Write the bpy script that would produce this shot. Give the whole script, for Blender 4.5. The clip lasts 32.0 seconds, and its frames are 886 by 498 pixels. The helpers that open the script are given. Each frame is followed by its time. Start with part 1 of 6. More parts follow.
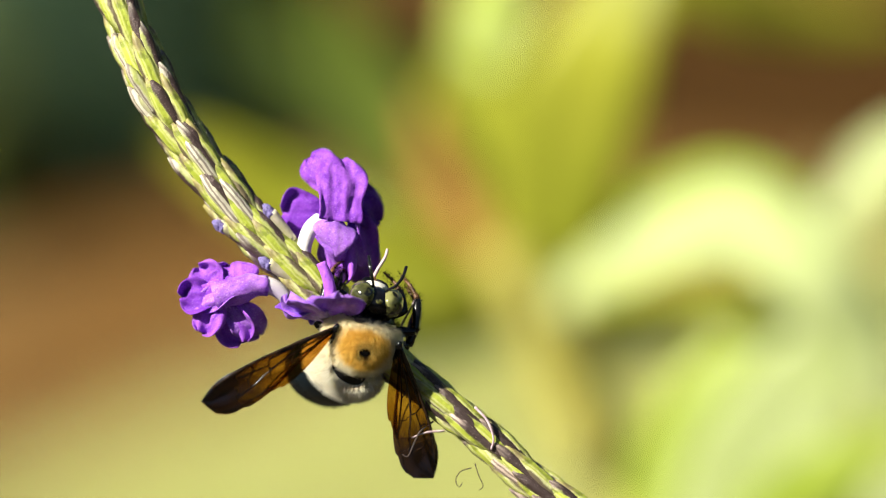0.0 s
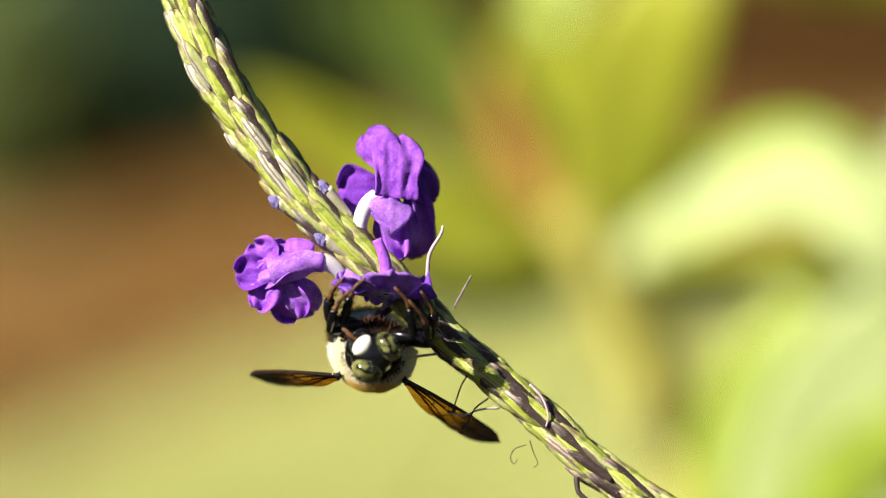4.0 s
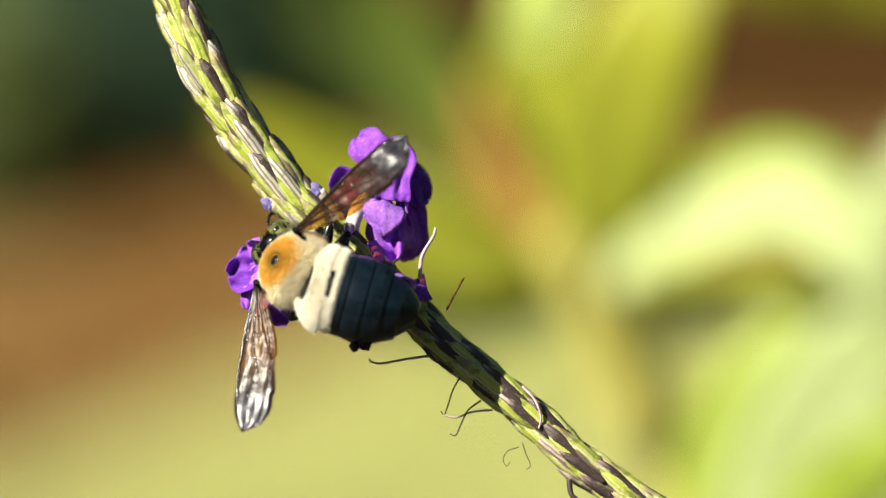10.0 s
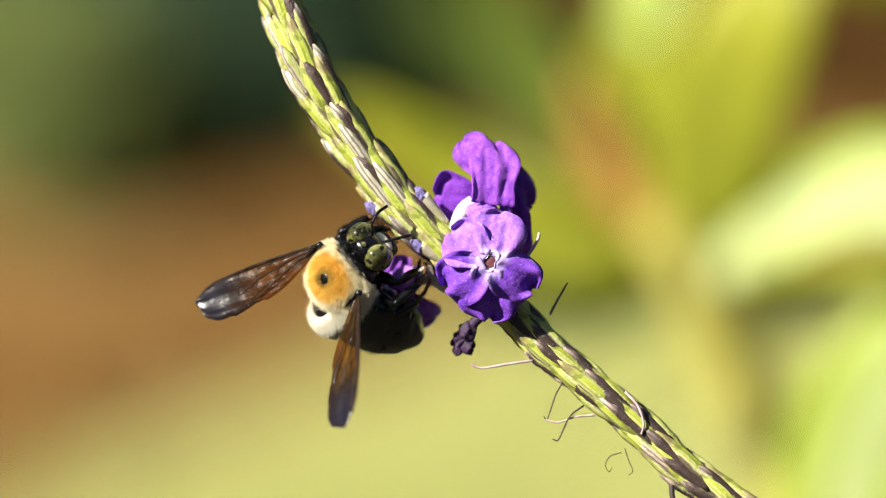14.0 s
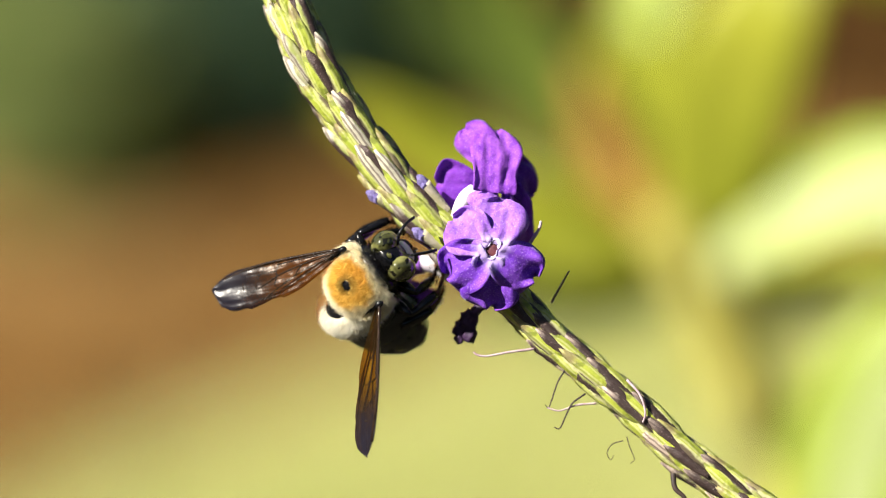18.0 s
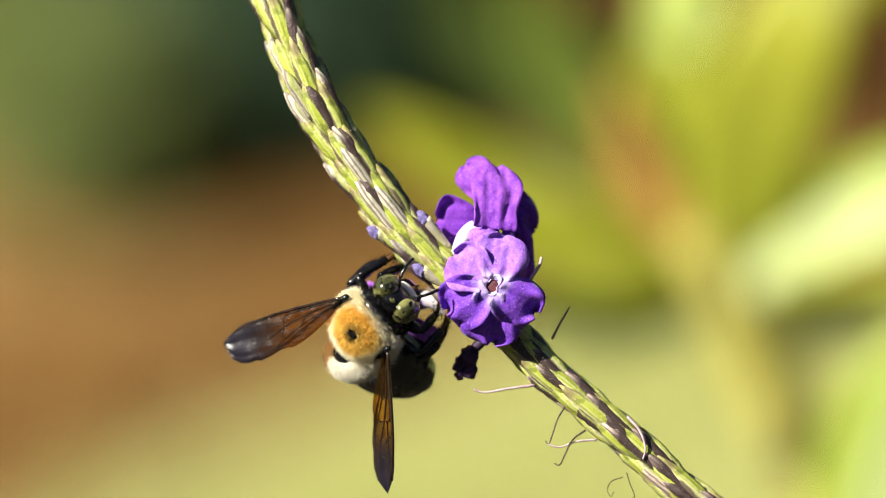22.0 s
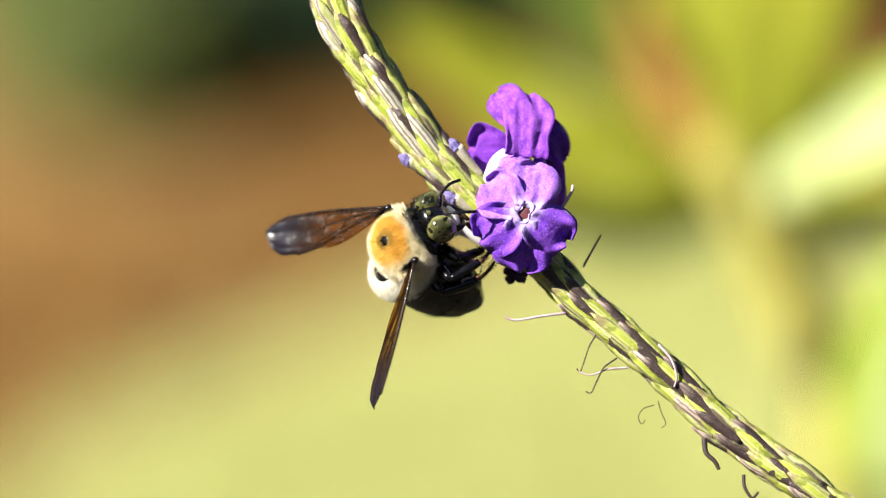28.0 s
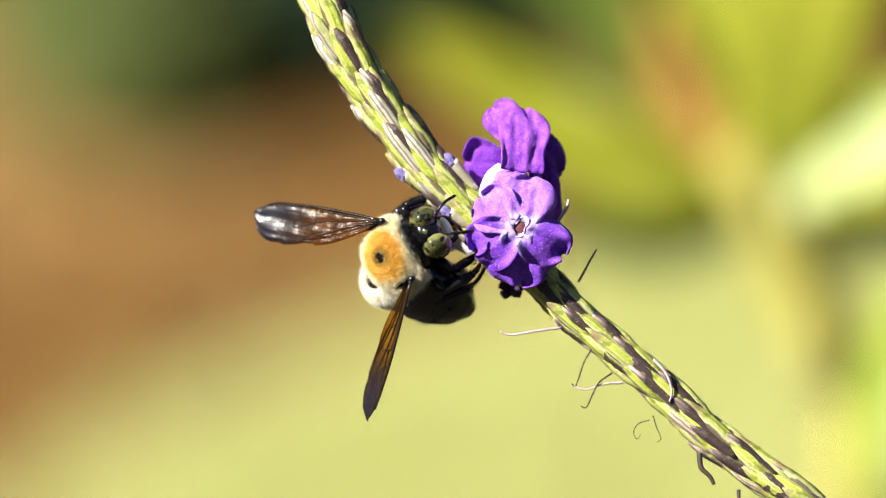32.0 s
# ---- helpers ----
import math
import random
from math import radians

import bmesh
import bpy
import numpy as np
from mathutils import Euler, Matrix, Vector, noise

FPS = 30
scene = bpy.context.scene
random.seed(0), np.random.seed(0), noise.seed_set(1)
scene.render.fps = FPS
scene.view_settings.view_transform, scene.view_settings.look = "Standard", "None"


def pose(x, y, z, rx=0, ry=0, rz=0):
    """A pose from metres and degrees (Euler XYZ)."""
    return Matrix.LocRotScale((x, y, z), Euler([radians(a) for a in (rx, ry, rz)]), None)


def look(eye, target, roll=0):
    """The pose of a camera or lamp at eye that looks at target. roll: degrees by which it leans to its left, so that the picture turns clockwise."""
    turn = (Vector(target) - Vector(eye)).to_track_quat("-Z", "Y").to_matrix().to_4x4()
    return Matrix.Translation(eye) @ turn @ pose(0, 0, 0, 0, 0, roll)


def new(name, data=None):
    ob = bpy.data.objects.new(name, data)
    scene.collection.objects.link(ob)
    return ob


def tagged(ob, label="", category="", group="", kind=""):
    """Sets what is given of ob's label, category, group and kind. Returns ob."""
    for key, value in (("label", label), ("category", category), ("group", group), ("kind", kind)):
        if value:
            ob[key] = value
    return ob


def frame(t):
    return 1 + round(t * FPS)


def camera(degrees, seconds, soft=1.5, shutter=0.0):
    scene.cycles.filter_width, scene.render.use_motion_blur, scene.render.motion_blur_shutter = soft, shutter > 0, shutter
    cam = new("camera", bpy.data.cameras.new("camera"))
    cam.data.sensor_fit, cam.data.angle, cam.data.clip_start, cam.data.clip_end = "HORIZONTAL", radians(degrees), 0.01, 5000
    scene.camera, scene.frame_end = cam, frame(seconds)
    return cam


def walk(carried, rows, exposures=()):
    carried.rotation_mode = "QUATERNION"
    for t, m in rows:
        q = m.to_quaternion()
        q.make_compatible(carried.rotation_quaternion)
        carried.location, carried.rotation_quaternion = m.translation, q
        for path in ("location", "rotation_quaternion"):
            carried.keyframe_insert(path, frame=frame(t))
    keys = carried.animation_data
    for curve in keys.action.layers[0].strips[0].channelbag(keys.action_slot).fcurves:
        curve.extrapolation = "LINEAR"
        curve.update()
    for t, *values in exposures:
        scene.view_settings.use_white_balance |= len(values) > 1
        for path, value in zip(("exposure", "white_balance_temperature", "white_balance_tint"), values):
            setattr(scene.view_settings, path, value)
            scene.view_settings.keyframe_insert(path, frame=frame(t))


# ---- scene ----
D = 0.485                                    # eye to flower spike
FOV = 12.0
PX = 2 * math.tan(radians(FOV / 2)) / 1568    # one unit of view angle
S = PX * D                                   # the same unit as a length at the spike
MM = 0.001
EYE = Vector((0, 0, 0.8))
PITCH = -15.0
REF = pose(*EYE, 90 + PITCH)


def aim(dx, dy):
    """The camera's pose, turned so that the distance slides by dx, dy units."""
    return pose(*EYE, 90 + PITCH + math.degrees(dy * PX), 0, math.degrees(dx * PX) / math.cos(radians(PITCH)))


cam = camera(FOV, 32.0, soft=1.0)
cam.data.dof.use_dof = True
cam.data.dof.focus_distance = D - 0.004
cam.data.dof.aperture_fstop = 7.2
walk(cam, [(0, aim(-216, 98)), (0.5, aim(-199, 101)), (1, aim(-185, 118)), (1.5, aim(-184, 89)), (2, aim(-147, 52)), (2.5, aim(-112, 38)), (3, aim(-92, 32)), (3.5, aim(-94, 20)), (5.5, aim(-126, 32)), (6, aim(-133, 29)), (6.5, aim(-129, 54)), (7, aim(-118, 40)), (7.5, aim(-142, 15)), (8, aim(-136, 9)), (8.5, aim(-146, 23)), (9, aim(-130, 43)), (9.5, aim(-118, 44)), (10, aim(-123, 58)), (10.5, aim(-144, 64)), (11, aim(-127, 78)), (11.5, aim(-100, 76)), (12, aim(-77, 46)), (12.5, aim(-31, 17)), (13, aim(0, 0)), (13.5, aim(26, 28)), (14, aim(61, 41)), (14.5, aim(57, 61)), (16.5, aim(84, 14)), (17, aim(78, 2)), (17.5, aim(70, 9)), (18, aim(67, 32)), (18.5, aim(66, 40)), (19, aim(54, 32)), (19.5, aim(58, 35)), (20, aim(69, 72)), (20.5, aim(84, 78)), (21, aim(69, 40)), (21.5, aim(84, 29)), (22, aim(122, 63)), (22.5, aim(142, 43)), (23, aim(150, -23)), (23.5, aim(133, 3)), (24, aim(187, 32)), (24.5, aim(191, -2)), (25, aim(172, -54)), (25.5, aim(139, -57)), (27.5, aim(127, -110)), (28, aim(158, -101)), (28.5, aim(187, -84)), (29, aim(181, -98)), (29.5, aim(174, -101)), (30, aim(150, -107)), (30.5, aim(162, -118)), (31, aim(168, -92)), (31.5, aim(178, -89)), (32, aim(193, -83))],
     exposures=[(0, 0.98, 6450, 8.5), (10, 0.97, 6450, 8.5), (14, 1.04, 6450, 9.5), (19, 1.03, 6400, 10.5), (24, 0.95, 6400, 10.5), (25.5, 1.0, 6400, 10), (27.5, 1.19, 6200, 12), (32, 1.19, 6200, 12)])

# ---- light ----
SUN = Vector((-0.66, -0.38, 0.64)).normalized()
world = bpy.data.worlds.new("sky")
world.use_nodes = True
scene.world = world
sky = world.node_tree.nodes.new("ShaderNodeTexSky")
sky.sky_type, sky.sun_disc = "NISHITA", False
sky.sun_elevation, sky.sun_rotation = math.asin(SUN.z), math.atan2(SUN.x, SUN.y) % (2 * math.pi)
world.node_tree.links.new(sky.outputs[0], world.node_tree.nodes["Background"].inputs[0])
world.node_tree.nodes["Background"].inputs[1].default_value = 0.03
lamp = bpy.data.lights.new("sun", "SUN")
lamp.energy, lamp.angle, lamp.color = 5.5, radians(0.53), (1.0, 0.93, 0.80)
sun = new("sun", lamp)
sun.matrix_basis = look(SUN * 5, (0, 0, 0))


# ---- materials ----
class Nodes:
    """A small writer of node materials."""

    def __init__(self, name, rough=0.5, **sockets):
        self.mat = bpy.data.materials.new(name)
        self.mat.use_nodes = True
        self.tree = self.mat.node_tree
        self.bsdf = self.tree.nodes["Principled BSDF"]
        self.out = self.tree.nodes["Material Output"]
        self.bsdf.inputs["Roughness"].default_value = rough
        for key, value in sockets.items():
            self.bsdf.inputs[key.replace("_", " ")].default_value = value

    def add(self, kind, **inputs):
        node = self.tree.nodes.new("ShaderNode" + kind)
        for key, value in inputs.items():
            self.put(node.inputs[int(key[1:]) if key[0] == "i" and key[1:].isdigit() else key.replace("_", " ")], value)
        return node

    def put(self, socket, value):
        if isinstance(value, bpy.types.NodeSocket):
            self.tree.links.new(value, socket)
        else:
            socket.default_value = value

    def coord(self, kind="Object"):
        return self.add("TexCoord").outputs[kind]

    def noise(self, scale, detail=3.0, where=None, rough=0.55):
        n = self.add("TexNoise", Scale=scale, Detail=detail, Roughness=rough)
        self.put(n.inputs["Vector"], where or self.coord())
        return n.outputs["Fac"]

    def ramp(self, fac, *stops):
        n = self.add("ValToRGB", Fac=fac)
        e = n.color_ramp.elements
        while len(e) < len(stops):
            e.new(0.5)
        for item, (at, colour) in zip(e, stops):
            item.position, item.color = at, (*colour, 1)
        return n.outputs["Color"]

    def mix(self, fac, a, b):
        n = self.add("Mix")
        n.data_type = "RGBA"
        for socket, value in ((n.inputs[0], fac), (n.inputs[6], a), (n.inputs[7], b)):
            self.put(socket, (*value, 1) if isinstance(value, tuple) and len(value) == 3 else value)
        return n.outputs[2]

    def math(self, how, a, b=0.5, c=None):
        n = self.add("Math", i0=a, i1=b)
        n.operation = how
        if c is not None:
            self.put(n.inputs[2], c)
        return n.outputs[0]

    def axis(self, name, where=None):
        return self.add("SeparateXYZ", i0=where or self.coord()).outputs[name]

    def smooth(self, value, low, high):
        n = self.add("MapRange", Value=value)
        n.interpolation_type = "SMOOTHSTEP"
        n.inputs["From Min"].default_value, n.inputs["From Max"].default_value = low, high
        return n.outputs[0]

    def bump(self, height, strength=0.3, distance=0.0002):
        n = self.add("Bump", Strength=strength, Distance=distance, Height=height)
        self.put(self.bsdf.inputs["Normal"], n.outputs[0])

    def colour(self, value):
        self.put(self.bsdf.inputs["Base Color"], value)
        return self

    def translucent(self, colour, amount):
        """Light that comes through a thin leaf or petal."""
        t = self.add("BsdfTranslucent")
        self.put(t.inputs[0], colour)
        m = self.add("MixShader", i0=amount, i1=self.bsdf.outputs[0], i2=t.outputs[0])
        self.tree.links.new(m.outputs[0], self.out.inputs[0])


def simple(name, a, b, scale, rough=0.5, bump=0.3, distance=0.0002, **sockets):
    n = Nodes(name, rough, **sockets)
    f = n.noise(scale)
    n.colour(n.ramp(f, (0.3, a), (0.7, b)))
    if bump:
        n.bump(n.noise(scale * 4), bump, distance)
    return n.mat


def petal_material(name, deep, light, pale_tint, foot=0.0):
    """Velvety petal: blotches, veins along the petal, a fine sparkle painted as pale specks, paler towards the throat.
    """
    n = Nodes(name, 0.62, Specular_IOR_Level=0.25, Sheen_Weight=0.15, Sheen_Roughness=0.4)
    veins = n.add("TexWave", Scale=300.0, Distortion=3.5, Detail=3.0)
    n.put(veins.inputs["Vector"], n.coord())
    c = n.ramp(n.noise(300.0, 4.0), (0.32, deep), (0.68, light))
    c = n.mix(n.math("MULTIPLY", n.smooth(veins.outputs["Fac"], 0.6, 1.0), 0.22), c, deep)
    c = n.mix(n.math("MULTIPLY", n.smooth(n.noise(5200.0, 2.0), 0.54, 0.7), 0.45), c, pale_tint)
    c = n.mix(n.math("MULTIPLY", n.smooth(n.noise(3000.0, 2.0), 0.55, 0.72), 0.4), c, (0.10, 0.02, 0.34))
    pale = n.smooth(n.math("ADD", n.axis("Y"), n.math("MULTIPLY", n.noise(900.0), 0.0014)), 0.0022, 0.0008)
    c = n.mix(n.math("MULTIPLY", pale, foot), c, (0.82, 0.72, 0.93))
    n.colour(c)
    n.bump(n.math("ADD", n.noise(1900.0, 5.0), n.math("MULTIPLY", veins.outputs["Fac"], 0.35)), 0.7, 0.00016)
    n.translucent(c, 0.26)
    return n.mat


def tube_material():
    n = Nodes("corolla_tube", 0.45)
    c = n.mix(n.smooth(n.math("ADD", n.axis("Z"), n.math("MULTIPLY", n.noise(500.0), 0.002)), -0.003, 0.0012), (0.80, 0.77, 0.74), (0.62, 0.42, 0.82))
    n.colour(n.mix(n.math("MULTIPLY", n.noise(700.0), 0.35), c, (0.62, 0.5, 0.75)))
    n.bump(n.noise(1200.0), 0.3, 0.0001)
    n.translucent(c, 0.2)
    return n.mat


def bract_material(name, green, pale, edge):
    """A scale of the spike: yellow-green with fine veins, brown freckles and a pale dry rim and tip."""
    n = Nodes(name, 0.5)
    here = n.coord()
    rnd = n.add("ObjectInfo").outputs["Random"]
    x, y = n.axis("X"), n.axis("Y")
    c = n.mix(n.math("ADD", n.math("MULTIPLY", n.noise(300.0), 0.7), n.math("MULTIPLY", rnd, 0.3)), green, pale)
    veins = n.add("TexWave", Scale=420.0, Distortion=1.6, Detail=2.0)
    n.put(veins.inputs["Vector"], here)
    c = n.mix(n.math("MULTIPLY", n.smooth(veins.outputs["Fac"], 0.6, 1.0), 0.35), c, edge)
    c = n.mix(n.math("MULTIPLY", n.smooth(n.noise(800.0, 4.0), 0.46, 0.64), 0.6), c, (0.10, 0.125, 0.016))
    c = n.mix(n.math("MULTIPLY", n.smooth(n.noise(3800.0, 3.0), 0.56, 0.72), 0.5), c, (0.10, 0.07, 0.04))
    tip = n.smooth(n.math("ADD", y, n.math("MULTIPLY", n.noise(900.0), 0.0012)), 0.0066, 0.0080)
    c = n.mix(n.math("MULTIPLY", tip, 0.6), c, (0.24, 0.15, 0.11))
    rim = n.math("ADD", n.math("ABSOLUTE", x), n.math("MULTIPLY", n.math("SUBTRACT", n.noise(700.0, 3.0), 0.5), 0.0006))
    c = n.mix(n.math("MULTIPLY", n.smooth(rim, 0.00050, 0.00068), 0.6), c, edge)
    c = n.mix(n.math("MULTIPLY", n.smooth(rim, 0.00074, 0.00092), 0.85), c, (0.07, 0.035, 0.035))
    n.colour(c)
    n.bump(n.math("ADD", n.noise(2600.0, 5.0, here), n.math("MULTIPLY", veins.outputs["Fac"], 0.6)), 0.7, 0.00019)
    return n.mat


def calyx_material(name, dark, tip_colour, length, cover):
    """A long calyx: dark stippled purple-brown body, striped pale tip, green foot."""
    n = Nodes(name, 0.5)
    x, y = n.axis("X"), n.axis("Y")
    rnd = n.add("ObjectInfo").outputs["Random"]
    fuzz = n.noise(1100.0, 4.0)
    green = n.mix(n.noise(500.0), (0.24, 0.29, 0.05), (0.46, 0.48, 0.16))
    stipple = n.smooth(n.noise(5200.0, 3.0), 0.56, 0.70)
    body = n.mix(n.math("MULTIPLY", stipple, 0.6), dark, (0.26, 0.17, 0.17))
    stripes = n.add("TexWave", Scale=620.0, Distortion=1.4, Detail=1.5)
    n.put(stripes.inputs["Vector"], n.coord())
    pale = n.mix(n.math("MULTIPLY", n.smooth(n.math("ADD", stripes.outputs["Fac"], n.math("MULTIPLY", n.math("SUBTRACT", fuzz, 0.5), 0.9)), 0.4, 0.8), 0.7), tip_colour, (0.10, 0.055, 0.055))
    body = n.mix(n.smooth(n.math("FRACT", n.math("MULTIPLY", rnd, 5.3)), 0.80, 0.86), body, pale)
    # the dark field has a ragged outline of its own
    side = n.math("ADD", n.math("ABSOLUTE", n.math("ADD", x, n.math("MULTIPLY_ADD", rnd, 0.0004, -0.0002))), n.math("MULTIPLY", n.math("SUBTRACT", fuzz, 0.5), 0.0006))
    start = n.math("MULTIPLY_ADD", n.math("FRACT", n.math("MULTIPLY", rnd, 7.31)), 0.35 * length, (0.55 - cover) * length)
    field = n.math("MULTIPLY", n.smooth(side, 0.00074, 0.00048), n.smooth(n.math("SUBTRACT", n.math("ADD", y, n.math("MULTIPLY", fuzz, 0.0016)), start), 0.0, 0.0022))
    c = n.mix(n.math("MULTIPLY", field, 0.96), green, body)
    tip = n.smooth(n.math("ADD", y, n.math("MULTIPLY", fuzz, 0.0012)), 0.86 * length, 1.02 * length)
    c = n.mix(n.math("MULTIPLY", tip, n.math("MULTIPLY_ADD", n.math("FRACT", n.math("MULTIPLY", rnd, 3.7)), 0.8, 0.2)), c, pale)
    rim = n.smooth(n.math("ABSOLUTE", x), 0.00066, 0.00080)
    c = n.mix(n.math("MULTIPLY", rim, 0.6), c, (0.62, 0.60, 0.40))
    n.colour(c)
    n.bump(n.math("ADD", fuzz, n.noise(5200.0, 3.0)), 0.7, 0.00018)
    return n.mat


def rachis_material():
    """The spike's core: green, furrowed lengthwise with dark purple-brown."""
    n = Nodes("spike_rachis", 0.5)
    turn = n.add("Mapping")
    turn.inputs["Rotation"].default_value = (0, 0, radians(40))
    n.put(turn.inputs["Vector"], n.coord())
    long = n.add("VectorMath", i0=turn.outputs[0], i1=(0.12, 1.0, 1.0))
    long.operation = "MULTIPLY"
    f = n.noise(700.0, 4.0, long.outputs[0])
    c = n.mix(n.noise(400.0), (0.24, 0.31, 0.04), (0.46, 0.50, 0.12))
    c = n.mix(n.smooth(f, 0.44, 0.52), c, n.mix(n.smooth(n.noise(5000.0), 0.55, 0.7), (0.05, 0.022, 0.030), (0.22, 0.14, 0.14)))
    n.colour(c)
    n.bump(n.math("SUBTRACT", n.noise(2400.0, 4.0), n.math("MULTIPLY", n.smooth(f, 0.48, 0.58), 1.2)), 0.7, 0.0002)
    return n.mat


def wing_material():
    """Amber membrane, smoky towards the tip, finely pleated and glossy."""
    n = Nodes("wing_membrane", 0.30, Specular_IOR_Level=0.75)
    y = n.axis("Y")
    smoke = n.smooth(n.math("ADD", y, n.math("MULTIPLY", n.noise(300.0), 0.004)), 0.0092, 0.0172)
    streak = n.add("VectorMath", i0=n.coord(), i1=(1.0, 0.15, 1.0))
    streak.operation = "MULTIPLY"
    cloud = n.smooth(n.noise(700.0, 3.0, streak.outputs[0]), 0.35, 0.7)
    tint = n.mix(smoke, n.mix(cloud, (0.60, 0.39, 0.12), (0.86, 0.63, 0.26)), n.mix(cloud, (0.15, 0.085, 0.032), (0.27, 0.16, 0.06)))
    n.colour(n.mix(smoke, (0.045, 0.030, 0.011), (0.020, 0.019, 0.032)))
    n.bump(n.math("ADD", n.math("ADD", n.noise(150.0, 2.0), n.math("MULTIPLY", n.noise(1000.0, 2.0), 0.07)), n.math("MULTIPLY", n.noise(800.0, 2.0, streak.outputs[0]), 0.16)), 1.0, 0.0009)
    clear = n.add("BsdfTransparent")
    n.put(clear.inputs[0], tint)
    m = n.add("MixShader", i0=n.math("MULTIPLY_ADD", smoke, 0.36, 0.15), i1=clear.outputs[0], i2=n.bsdf.outputs[0])
    n.tree.links.new(m.outputs[0], n.out.inputs[0])
    return n.mat


def eye_material():
    """Glossy olive eye with irregular black spots."""
    n = Nodes("compound_eye", 0.10, Coat_Weight=0.6, Coat_Roughness=0.04)
    c = n.mix(n.smooth(n.noise(420.0), 0.40, 0.62), (0.04, 0.042, 0.014), (0.19, 0.19, 0.065))
    c = n.mix(n.smooth(n.noise(1250.0, 1.0), 0.54, 0.61), c, (0.008, 0.008, 0.004))
    n.colour(c)
    return n.mat


def pile_material():
    """Gold on the back with a smoky ring round the bald spot, cream on the flanks, the front and the rear."""
    n = Nodes("thorax_pile", 0.75, Specular_IOR_Level=0.2)
    x, y, z = n.axis("X"), n.axis("Y"), n.axis("Z")
    f = n.math("ADD", z, n.math("MULTIPLY", n.math("SUBTRACT", n.noise(420.0, 4.0), 0.5), 0.0022))
    f = n.math("SUBTRACT", f, n.math("MULTIPLY", n.math("ABSOLUTE", x), 0.30))
    f = n.math("SUBTRACT", f, n.math("MULTIPLY", n.math("MAXIMUM", n.math("SUBTRACT", y, 0.0012), 0.0), 1.5))
    f = n.math("SUBTRACT", f, n.math("MULTIPLY", n.math("MAXIMUM", n.math("SUBTRACT", n.math("MULTIPLY", y, -1.0), 0.0022), 0.0), 1.4))
    c = n.mix(n.smooth(f, 0.0009, 0.0027), (0.95, 0.90, 0.71), (0.87, 0.61, 0.13))
    c = n.mix(n.math("MULTIPLY", n.smooth(n.noise(900.0, 3.0), 0.52, 0.70), 0.28), c, (0.62, 0.32, 0.05))
    r = n.math("SQRT", n.math("ADD", n.math("MULTIPLY", x, x), n.math("POWER", n.math("ADD", y, 0.0004), 2.0)))
    r = n.math("ADD", r, n.math("MULTIPLY", n.noise(900.0), 0.0008))
    ring = n.math("MULTIPLY", n.smooth(r, 0.0021, 0.0010), n.smooth(z, 0.0020, 0.0030))
    c = n.mix(n.math("MULTIPLY", ring, 0.45), c, (0.16, 0.08, 0.02))
    n.colour(n.mix(n.math("MULTIPLY", n.noise(2500.0), 0.2), c, (0.86, 0.63, 0.20)))
    n.translucent(c, 0.28)
    return n.mat


def cream_material():
    """Pale hairs that let the light through."""
    n = Nodes("cream_pile", 0.8, Specular_IOR_Level=0.2)
    c = n.ramp(n.noise(900.0), (0.3, (0.93, 0.89, 0.75)), (0.7, (0.97, 0.95, 0.86)))
    n.colour(c)
    n.translucent(c, 0.45)
    return n.mat


def leaf_material(name, a, b, glow, rough=0.35):
    n = Nodes(name, rough, Specular_IOR_Level=0.22)
    c = n.ramp(n.noise(28.0, 4.0), (0.3, a), (0.7, b))
    n.colour(c)
    n.bump(n.noise(160.0), 0.3, 0.001)
    n.translucent(n.mix(0.5, c, glow), 0.4)
    return n.mat


